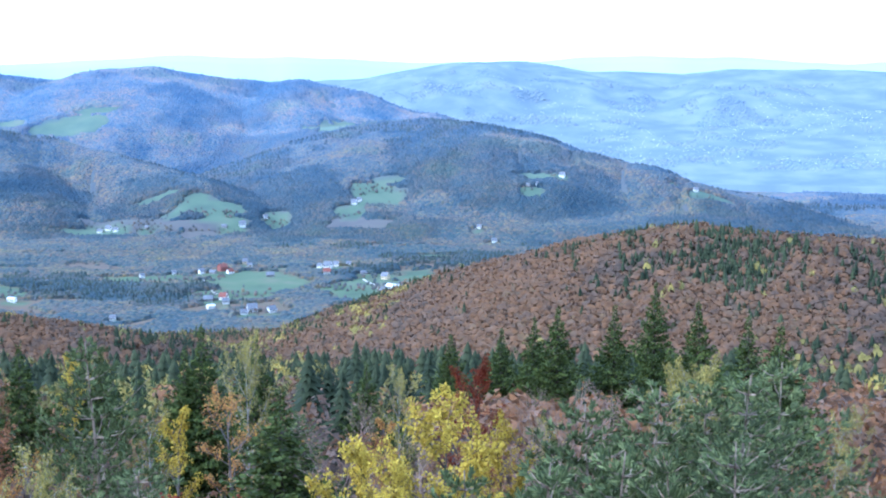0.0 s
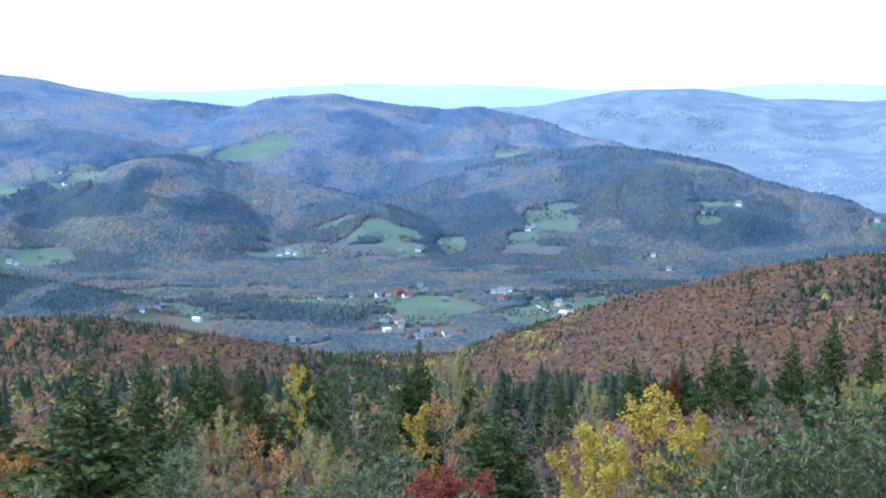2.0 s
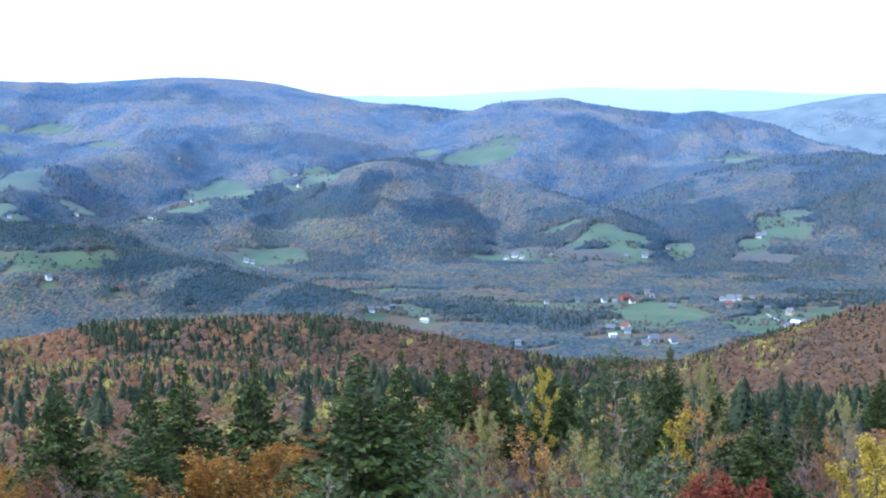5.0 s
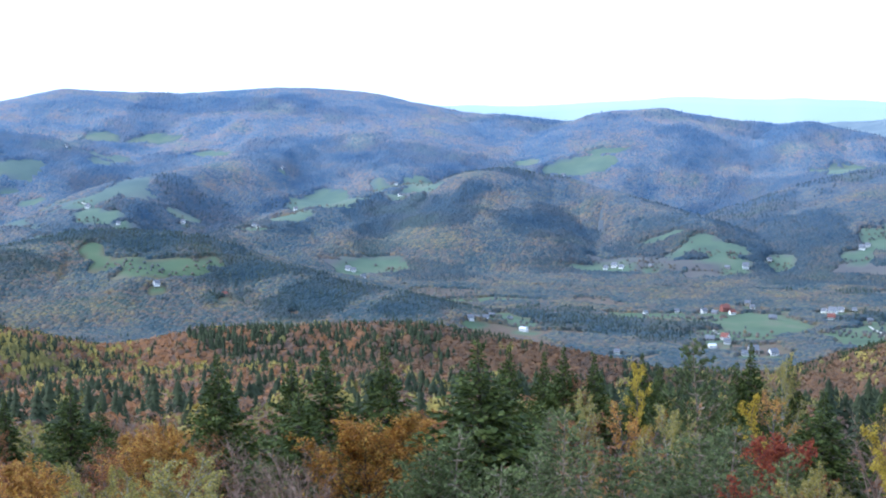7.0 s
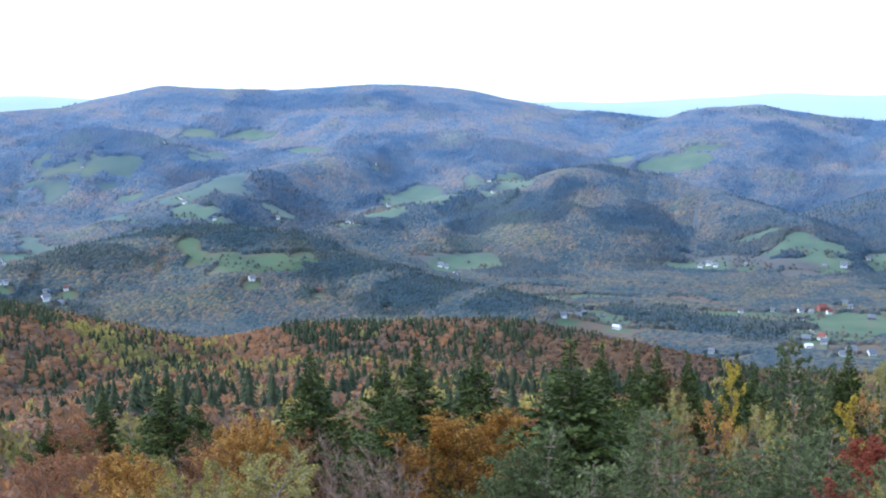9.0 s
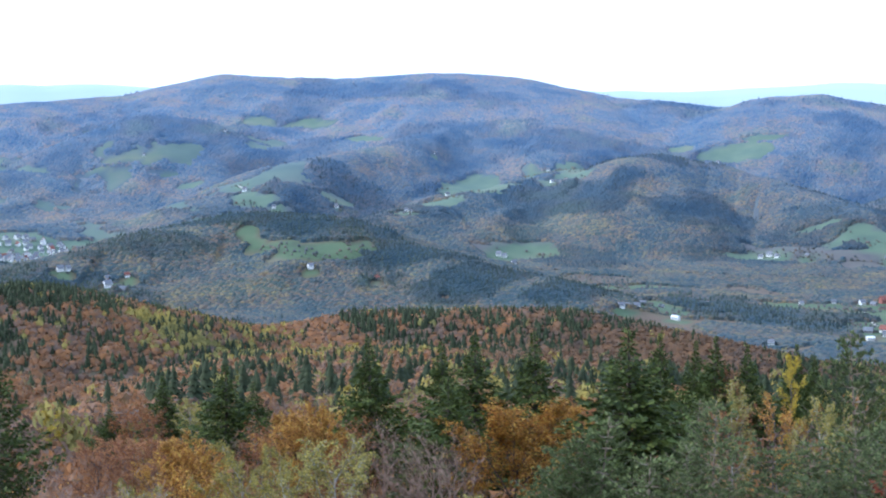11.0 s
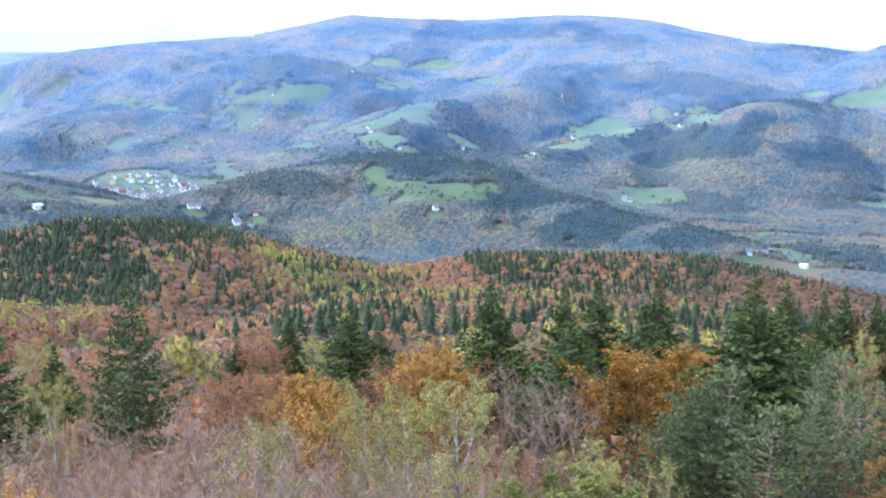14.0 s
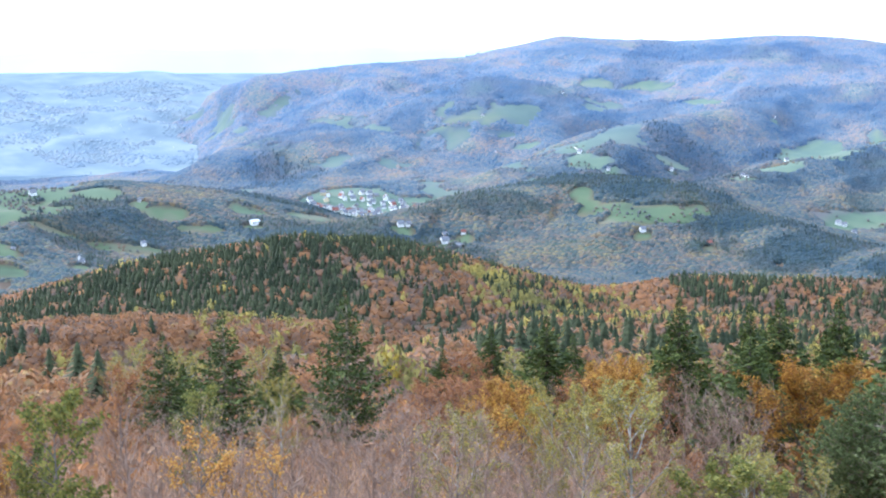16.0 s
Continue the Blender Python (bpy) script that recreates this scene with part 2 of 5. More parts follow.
# crest lines: bearing to the left of north, elevation of the skyline and distance, all from the lookout;
# then the height of the woods on it, the slope of its flanks and the width of its rounded top
RIDGES = {
    "massif": ([(48.0, -3.2, 3400), (47.2, -2.0, 3480), (45, -1.27, 3570), (42, -0.96, 3650), (37.3, -0.67, 3740), (33.7, 0.13, 3830), (31.3, 0.0, 3830), (29.5, -0.03, 3830),
                (25.6, 0.2, 3780), (22.9, 0.04, 3740), (21.2, -0.33, 3740), (19.1, -0.77, 3700), (17.2, -0.89, 3650), (14.5, -1.2, 3650)], 4, 0.27, 45),
    "knob": ([(15.5, -1.5, 3600), (14.3, -1.15, 3560), (12.6, -0.75, 3510), (11, -0.67, 3510), (9.4, -0.93, 3510), (6.5, -1.28, 3510), (5.4, -1.17, 3460), (3.5, -1.53, 3420),
              (1.8, -2.44, 3380), (0.3, -3.4, 3330)], 4, 0.36, 40),
    "east": ([(9, -3.4, 3320), (5, -2.95, 3140), (2.1, -2.72, 2990), (0.4, -2.64, 2940), (-0.9, -2.76, 2900), (-1.7, -2.9, 2850), (-3.2, -3.33, 2800), (-5.2, -3.82, 2760), (-7.5, -4.35, 2710),
              (-9.1, -4.88, 2660), (-12, -5.6, 2610)], 5, 0.3, 55),
    "dome": ([(25.8, -6.4, 2520), (22.4, -5.0, 2660), (19.5, -3.7, 2760), (17.9, -3.06, 2800), (16.8, -2.95, 2850), (15, -3.25, 2850), (13.4, -3.72, 2800), (11.4, -4.3, 2710), (9.5, -4.84, 2610)], 5, 0.38, 40),
    "mid": ([(46, -7.7, 1900), (44.5, -7.5, 1950), (41, -6.86, 2000), (37.7, -5.92, 2080), (36.4, -5.74, 2100), (33.4, -5.25, 2150), (32, -5.22, 2150), (29.4, -5.49, 2120), (27.3, -6.35, 2050),
             (25, -6.95, 1980), (22.3, -7.67, 1900), (19.9, -8.15, 1830), (18.5, -8.9, 1800)], 5, 0.32, 30),
    "front": ([(62, -12, 1000), (57.4, -10.76, 1000), (54.6, -9.73, 1000), (50.3, -8.46, 1000), (47.9, -7.67, 1000), (44.2, -7.25, 1000), (42, -7.27, 1000), (39.6, -7.9, 1000), (37.5, -8.7, 1020),
               (34.2, -9.3, 1050), (30, -9.2, 1060), (28, -8.7, 1050), (22.6, -8.62, 1030), (20.4, -8.75, 1000), (18.2, -9.14, 980), (16, -9.55, 960), (13.3, -10.1, 930)], 12, 0.3, 25),
    "spur": ([(60, -11.2, 640), (53, -10.5, 680), (49, -10.45, 700), (46, -10.8, 690)], 10, 0.25, 25),
    "right": ([(1.2, -9.6, 1310), (0.2, -8.96, 1260), (-0.6, -8.55, 1220), (-1.8, -7.92, 1170), (-3.2, -7.6, 1120), (-5.5, -7.0, 1070), (-7, -6.7, 1040), (-8.7, -6.35, 1020), (-10, -6.25, 1010), (-11.5, -6.4, 990), (-20, -6.6, 960)], 12, 0.4, 25),
    "meadows": ([(75, -5.5, 2100), (57, -5.4, 2150), (55.8, -5.55, 2150), (51.7, -5.4, 2200), (50.2, -5.9, 2200), (47.9, -6.9, 2100)], 3, 0.2, 60),
    "foothill": ([(48.5, -4.9, 2880), (45.9, -3.95, 2980), (43, -3.36, 3070), (39.5, -3.22, 3120), (36.3, -3.4, 3160), (33, -2.9, 3350)], 10, 0.26, 60),
    "spur_mid": ([(31.08, -3.07, 2890), (27.81, -2.56, 3030), (25.17, -2.03, 3250), (23.17, -0.94, 3560)], 10, 0.4, 40),
    "spur_west": ([(39.49, -2.27, 3240), (38.66, -1.97, 3280), (36.78, -1.34, 3330), (35.1, -1.46, 3330), (33.63, -2.23, 3240)], 10, 0.4, 50),
    "spur_meadow": ([(28.08, -5.31, 2500), (25.2, -4.62, 2640), (22.09, -3.82, 2780), (20.08, -3.45, 2880)], 6, 0.35, 40),
    "foothill_east": ([(33, -4.0, 2850), (30, -3.0, 3130), (27.5, -2.2, 3400)], 10, 0.3, 60),
    "foothill_mid": ([(26, -4.2, 2840), (24, -3.0, 3150), (22.5, -2.0, 3510)], 10, 0.3, 60),
    "far_east": ([(6, -1.6, 4700), (3.8, -1.37, 4700), (1, -1.2, 4700), (-1, -0.72, 4700), (-3.2, -0.66, 4700), (-4.8, -1.1, 4700), (-7.1, -1.0, 4700), (-9.4, -1.1, 4700), (-11.4, -0.9, 4700), (-25, -1.1, 4700)], 0, 0.2, 60),
    "far_west": ([(80, -1.8, 4600), (57, -1.67, 4600), (54, -1.95, 4600), (49.9, -1.38, 4600), (48.4, -1.65, 4600), (46, -2, 4600)], 0, 0.2, 60),
}


def ridge_height(x, y, line, woods, slope, top):
    p = []
    for a, e, r in line:
        a = radians(a)
        p.append((-r * math.sin(a), r * math.cos(a), EYE + r * math.tan(radians(e)) - woods))
    best, fall = np.full(x.shape, -1e4), np.zeros(x.shape)
    for (ax, ay, az_), (bx, by, bz) in zip(p, p[1:]):
        dx, dy = bx - ax, by - ay
        s = np.clip(((x - ax) * dx + (y - ay) * dy) / (dx * dx + dy * dy), 0, 1)
        d = np.hypot(x - ax - s * dx, y - ay - s * dy)
        drop = slope * (np.sqrt(d * d + top * top) - top)
        h = az_ + s * (bz - az_) - drop
        fall = np.where(h > best, drop, fall)
        best = np.maximum(best, h)
    return best, fall


def plain_height(r):
    """The far plain, tilted up so that it reaches the horizon in the camera's view."""
    return np.interp(r, [3200, 4700, 4950], [0, 175, 175])


def ground(x, y):
    """Height of the bare land."""
    x, y = np.asarray(x, float), np.asarray(y, float)
    r = np.hypot(x, y)
    bearing = np.degrees(np.arctan2(-x, y))
    behind = smooth(75, 130, abs(bearing - 20))
    reff = r * (1 + 0.4 * smooth(32, 52, bearing) * smooth(150, 500, r) + 0.13 * smooth(20, 11, bearing) * smooth(300, 650, r)) * (1 - 0.55 * behind)
    z = np.interp(reff, [0, 12, 30, 60, 100, 150, 200, 300, 400, 700, 1000, 1400, 1750, 2000], [285, 283, 279, 273, 266, 257.5, 248, 229, 210, 158, 108, 45, 6, 0])
    z = np.maximum(z, plain_height(r))
    rough = fbm(x, y, 420, 5, 3, ridged=True) - 0.74
    rough2 = fbm(x, y, 1100, 3, 11, ridged=True) - 0.74
    valley = smooth(1200, 2000, r) * (1 - smooth(4400, 4700, r))
    flank = np.where(r < 2600, 100.0, 0.0)
    for line, woods, slope, top in RIDGES.values():
        h, fall = ridge_height(x, y, line, woods, slope, top)
        k = 14.0
        m = np.clip(0.5 + 0.5 * (h - z) / k, 0, 1)
        flank = flank * (1 - m) + fall * m
        z = z * (1 - m) + h * m + 0.35 * k * m * (1 - m)
    # the massif runs out to the plain
    off = bearing + (fbm(x, y, 260, 3, 83) - 0.5) * 2.4
    run_out = plain_height(r) * smooth(3300, 3900, r) + np.interp(off, [45.2, 46.2, 47.2, 48.2, 49.5, 51.5, 54, 58], [400, 215, 112, 56, 27, 12, 4, 1]) + 400 * (smooth(2800, 2550, r) + smooth(4200, 4400, r))
    over = np.clip(0.5 + (z - run_out) / 40, 0, 1)
    z = z * (1 - over) + run_out * over - 10 * over * (1 - over)
    high = smooth(8, 60, z) * valley * (0.12 + 0.88 * smooth(4, 45, flank))
    z = z + high * np.minimum(rough * 60 + rough2 * 130, 5)
    z = z + (fbm(x, y, 60, 3, 5) - 0.5) * 5 * smooth(150, 600, r) + (fbm(x, y, 9, 2, 8) - 0.5) * 0.5
    return z


def link_mesh(name, verts, tris, mat, parent=None):
    """A mesh from arrays of triangles."""
    me = bpy.data.meshes.new(name)
    verts, tris = np.asarray(verts, np.float32), np.asarray(tris, np.int32)
    n = tris.shape[1]
    me.vertices.add(len(verts))
    me.vertices.foreach_set("co", verts.ravel())
    me.loops.add(tris.size)
    me.loops.foreach_set("vertex_index", tris.ravel())
    me.polygons.add(len(tris))
    me.polygons.foreach_set("loop_start", np.arange(0, tris.size, n, dtype=np.int32))
    me.update(calc_edges=True)
    if mat:
        me.materials.append(mat)
    ob = new(name, me)
    ob.parent = parent
    return ob


def meadow_mask(x, y):
    out = np.zeros_like(x)
    wob = (fbm(x, y, 45, 4, 21) - 0.5) * 2.6
    for mx, my, a, b, turn in MEADOWS:
        c, s = math.cos(radians(turn)), math.sin(radians(turn))
        u, v = ((x - mx) * c + (y - my) * s) / a, ((y - my) * c - (x - mx) * s) / b
        out = np.maximum(out, smooth(1.12, 0.95, np.sqrt(u * u + v * v) + wob * 0.5))
    return out


def clearing_mask(x, y, z):
    """Meadows, and the small glades that the woods leave free, most of them on the slopes to the west."""
    r, bearing = np.hypot(x, y), np.degrees(np.arctan2(-x, y))
    glade = smooth(0.62, 0.66, fbm(x, y, 75, 4, 91)) * smooth(2200, 2500, r) * smooth(27, 33, bearing) * smooth(210, 160, z)
    return np.maximum(meadow_mask(x, y), glade * 0.7)


bear = np.concatenate([np.arange(-180, -24, 4.0), np.arange(-24, 66, 0.34), np.arange(66, 180, 4.0)])
dist = np.concatenate([[0.5, 2, 4], np.geomspace(7, 1200, 150), np.arange(1220, 4960, 20.0)])
BA, DI = np.meshgrid(np.radians(bear), dist, indexing="ij")
GX, GY = -DI * np.sin(BA), DI * np.cos(BA)
GZ = ground(GX, GY)
na, nd = GX.shape
idx = np.arange(na * nd).reshape(na, nd)
nxt = np.roll(idx, -1, axis=0)
quads = np.stack([idx[:, :-1], nxt[:, :-1], nxt[:, 1:], idx[:, 1:]], -1).reshape(-1, 4)[:, ::-1]
m_land, nt, b = material("land", 0.95, 0.1)
att = nt.nodes.new("ShaderNodeAttribute")
att.attribute_name = "grass"
litter = ramp(nt, noise_tex(nt, 0.02, 8), [(0.3, (0.1, 0.072, 0.048)), (0.5, (0.14, 0.1, 0.066)), (0.7, (0.125, 0.105, 0.062))])
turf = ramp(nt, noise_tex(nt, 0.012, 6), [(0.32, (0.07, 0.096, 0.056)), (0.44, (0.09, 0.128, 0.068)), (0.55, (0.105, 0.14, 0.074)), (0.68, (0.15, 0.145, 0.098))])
# haze painted in: turf and wood floor turn bluer with distance from the lookout
hazed_turf = ramp(nt, noise_tex(nt, 0.012, 6), [(0.34, (0.108, 0.155, 0.125)), (0.5, (0.136, 0.185, 0.136)), (0.66, (0.168, 0.195, 0.148))])
haze_share = nt.nodes.new("ShaderNodeAttribute")
haze_share.attribute_name = "haze_share"
hazed_floor = ramp(nt, noise_tex(nt, 0.02, 6), [(0.3, (0.085, 0.118, 0.15)), (0.5, (0.098, 0.13, 0.162)), (0.7, (0.115, 0.145, 0.165))])
turf = mix(nt, haze_share.outputs["Fac"], turf, hazed_turf)
floor_ = mix(nt, haze_share.outputs["Fac"], litter, hazed_floor)
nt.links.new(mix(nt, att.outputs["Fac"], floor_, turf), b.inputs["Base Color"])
# a trace of blue sheen, painted for haze too
b.inputs["Sheen Weight"].default_value = 0.04
b.inputs["Sheen Tint"].default_value = (0.5, 0.7, 1.0, 1)
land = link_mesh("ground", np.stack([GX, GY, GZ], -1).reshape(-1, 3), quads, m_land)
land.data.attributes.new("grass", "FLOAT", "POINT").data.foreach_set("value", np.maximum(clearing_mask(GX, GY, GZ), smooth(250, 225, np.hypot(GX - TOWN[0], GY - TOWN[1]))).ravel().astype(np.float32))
# share of painted haze, by distance alone
land.data.attributes.new("haze_share", "FLOAT", "POINT").data.foreach_set("value", smooth(1900, 3000, DI).ravel().astype(np.float32))
land.data.polygons.foreach_set("use_smooth", np.ones(len(quads), bool))
SKYLINE = np.maximum.accumulate((GZ - 3 - EYE) / DI, axis=1)


def on_grid(x, y, far=1.0):
    """Cell of the land's sheet at each place, or at a share of the way to it."""
    a, r = np.degrees(np.arctan2(-x, y)), np.hypot(x, y) * far
    return np.clip(np.searchsorted(bear, a), 0, na - 1), np.clip(np.searchsorted(dist, r) - 1, 0, nd - 1)


def land_height(x, y):
    return GZ[on_grid(x, y)]


tagged(land, "rolling hills with a grassy valley floor and leaf litter", "ground", kind="structure")

# ---- woods on the hills ----
rng = np.random.default_rng(7)


def cone_template(sides, tiers, ragged=0.0, seed=1):
    """A small conifer of unit height and unit half-width, in ragged tiers."""
    q = np.random.default_rng(seed)
    v, f = [], []
    for k in range(tiers):
        z0, z1 = 0.06 + 0.94 * k / (tiers + 0.6), min(1.0, (k + 1.9) / (tiers + 0.6)) if k < tiers - 1 else 1.0
        w = (1 - k / (tiers + 0.3)) ** 0.85
        base = len(v)
        for s in range(sides):
            a = 2 * math.pi * (s + 0.5 * k) / sides
            g = w * (1 - ragged * (s % 2)) * q.uniform(1 - ragged * 0.5, 1 + ragged * 0.4)
            v.append((g * math.cos(a), g * math.sin(a), z0 + ragged * 0.06 * (s % 2)))
        v.append((0, 0, z1))
        f += [(base + s, base + (s + 1) % sides, base + sides) for s in range(sides)]
    return np.array(v), np.array(f)


def dome_template(sides, seed):
    """A small broadleaf crown, lumpy, of unit height and half-width."""
    q = np.random.default_rng(seed)
    v, f = [], []
    for k, (w, z) in enumerate(((0.95, 0.25), (0.8, 0.7))):
        for s in range(sides):
            a = 2 * math.pi * (s + 0.5 * k) / sides
            g = w * q.uniform(0.7, 1.25)
            v.append((g * math.cos(a), g * math.sin(a), z * q.uniform(0.7, 1.25)))
    v.append((q.uniform(-0.2, 0.2), q.uniform(-0.2, 0.2), 1.0))
    for s in range(sides):
        a, b_, c, d = s, (s + 1) % sides, sides + s, sides + (s + 1) % sides
        f += [(a, b_, c), (b_, d, c), (c, d, 2 * sides)]
    return np.array(v), np.array(f)


def mound_template(sides, seed):
    """A far crown: a low rounded mound of the canopy."""
    q = np.random.default_rng(seed)
    v = []
    for s in range(sides):
        a = 2 * math.pi * s / sides
        g = q.uniform(0.8, 1.2)
        v.append((g * math.cos(a), g * math.sin(a), q.uniform(-0.1, 0.25)))
    v.append((q.uniform(-0.25, 0.25), q.uniform(-0.25, 0.25), 1.0))
    return np.array(v), np.array([(s, (s + 1) % sides, sides) for s in range(sides)])


def leafy_template(n, seed, heart=0.5, spray=1.0, sides=5):
    """A broadleaf crown of many leaf sprays over a lumpy shell, with a dark heart, unit height and half-width."""
    q = np.random.default_rng(seed)
    v, f = dome_template(sides, seed)
    v = [tuple(p * (heart, heart, 0.35 + 0.65 * heart)) for p in v]
    f = [tuple(t) for t in f]
    lobes = [(q.uniform(-0.5, 0.5), q.uniform(-0.5, 0.5), q.uniform(0.35, 0.8)) for _ in range(6)]
    for k in range(n):
        c = lobes[k % 6]
        d = Vector(q.normal(size=3)).normalized()
        d.z = abs(d.z) * 0.9 + 0.05 if k % 3 else d.z
        p = Vector(c) + Vector((d.x * 0.42, d.y * 0.42, d.z * 0.3)) * q.uniform(0.8, 1.15)
        u = d.orthogonal().normalized()
        u.rotate(Matrix.Rotation(q.uniform(0, 6.28), 3, d))
        w = d.cross(u) + d * q.uniform(-0.5, 0.5)
        s = spray * q.uniform(0.8, 1.4) * 1.1 / math.sqrt(n + 24)
        base = len(v)
        v += [tuple(p + u * s), tuple(p - u * s * 0.6 + w * s), tuple(p - u * s * 0.6 - w * s)]
        f.append((base, base + 1, base + 2))
    return np.array(v), np.array(f)


def scatter(name, label, category, mat, templates, x, y, width, height, sink=0.0, soft=False, canopy=0.0, base=None):
    """One mesh of many small trees on the land."""
    if not len(x):
        return
    z = (ground(x, y) if base is None else base) - sink
    verts, tris, normals, count = [], [], [], 0
    if canopy:
        slope = np.stack([ground(x - 6, y) - ground(x + 6, y), ground(x, y - 6) - ground(x, y + 6), np.full(len(x), 12.0)], -1)
        slope /= np.linalg.norm(slope, axis=1)[:, None]
    pick = rng.integers(0, len(templates), len(x))
    for k, (tv, tf) in enumerate(templates):
        sel = pick == k
        n = int(sel.sum())
        a = rng.uniform(0, 2 * math.pi, n)
        scale = rng.uniform(0.75, 1.3, n)
        w, h = width * scale * rng.uniform(0.85, 1.15, n), height * scale * rng.uniform(0.85, 1.15, n)
        c, s = (np.cos(a) * w)[:, None], (np.sin(a) * w)[:, None]
        vx = tv[None, :, 0] * c - tv[None, :, 1] * s + x[sel][:, None]
        vy = tv[None, :, 0] * s + tv[None, :, 1] * c + y[sel][:, None]
        vz = tv[None, :, 2] * h[:, None] + z[sel][:, None]
        verts.append(np.stack([vx, vy, vz], -1).reshape(-1, 3))
        tris.append((tf[None] + (np.arange(n) * len(tv))[:, None, None]).reshape(-1, 3) + count)
        count += n * len(tv)
        if canopy:
            d = np.stack([vx - x[sel][:, None], vy - y[sel][:, None], vz - z[sel][:, None]], -1)
            d /= np.linalg.norm(d, axis=2)[:, :, None] + 1e-6
            normals.append((slope[sel][:, None, :] * canopy + d * (1 - canopy)).reshape(-1, 3))
    ob = link_mesh(name, np.concatenate(verts), np.concatenate(tris), mat)
    ob.data.polygons.foreach_set("use_smooth", np.full(len(ob.data.polygons), soft))
    if canopy:  # normals lean to the slope's, which flattens each crown's own shading
        nn = np.concatenate(normals)
        nn /= np.linalg.norm(nn, axis=1)[:, None]
        ob.data.normals_split_custom_set_from_vertices(nn.tolist())
    return tagged(ob, label, category, kind="stuff")


def plots(r0, r1, a0, a1, spacing):
    """Uneven planting places in a sector of the plan."""
    x, y = np.meshgrid(np.arange(-r1, r1, float(spacing)), np.arange(0.0 if a0 > -90 and a1 < 90 else -r1, r1, float(spacing)))
    x[::2] += spacing / 2
    x = (x + rng.uniform(-0.33, 0.33, x.shape) * spacing).ravel()
    y = (y + rng.uniform(-0.33, 0.33, y.shape) * spacing).ravel()
    r, a = np.hypot(x, y), np.degrees(np.arctan2(-x, y))
    keep = (r > r0) & (r < r1) & (a > a0) & (a < a1)
    return x[keep], y[keep]


def hidden_side(x, y):
    """True on slopes that fall away from the lookout by more than the line to it: planted thinner."""
    return (ground(x, y) + 16 - EYE) / np.hypot(x, y) < SKYLINE[on_grid(x, y, 0.97)]


def woods_leaves(name, stops, veil, tint, grain, patch, contrast):
    """Distant woods: a hue for each crown, broad patches, and a pale sheen painted on for haze."""
    m, nt, b = material(name, 0.9, 0.15)
    g = nt.nodes.new("ShaderNodeNewGeometry")
    col = ramp(nt, g.outputs["Random Per Island"], stops)
    broad = ramp(nt, noise_tex(nt, patch, 3), [(0.35, (0.7, 0.72, 0.78)), (0.65, (1.25, 1.2, 1.1))])
    fine = ramp(nt, noise_tex(nt, grain, 2), [(0.3, (0.75, 0.75, 0.75)), (0.7, (1.2, 1.2, 1.2))])
    stand = ramp(nt, noise_tex(nt, patch * 3, 4), [(0.36, (0.72, 0.85, 0.95)), (0.47, (1.0, 1.0, 1.0)), (0.55, (1.2, 0.98, 0.85)), (0.66, (1.3, 1.15, 0.8))])
    col = mix(nt, contrast, mix(nt, contrast, col, stand, "MULTIPLY"), broad, "MULTIPLY")
    col = mix(nt, contrast, col, fine, "MULTIPLY")
    nt.links.new(col, b.inputs["Base Color"])
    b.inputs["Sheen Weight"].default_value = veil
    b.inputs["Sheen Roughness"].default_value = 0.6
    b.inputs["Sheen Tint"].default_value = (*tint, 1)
    return m


# haze goes into the colours: a blue sheen tint, and bluer hues for far woods
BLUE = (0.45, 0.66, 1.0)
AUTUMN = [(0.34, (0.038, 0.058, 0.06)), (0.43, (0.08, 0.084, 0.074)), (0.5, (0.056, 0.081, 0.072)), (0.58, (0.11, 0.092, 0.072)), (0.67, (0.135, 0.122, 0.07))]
AUTUMN_HAZED = [(0.34, (0.084, 0.136, 0.21)), (0.44, (0.162, 0.18, 0.232)), (0.53, (0.122, 0.178, 0.228)), (0.65, (0.202, 0.195, 0.214))]
FIRS, FIRS_HAZED = (0.028, 0.045, 0.048), (0.068, 0.114, 0.188)


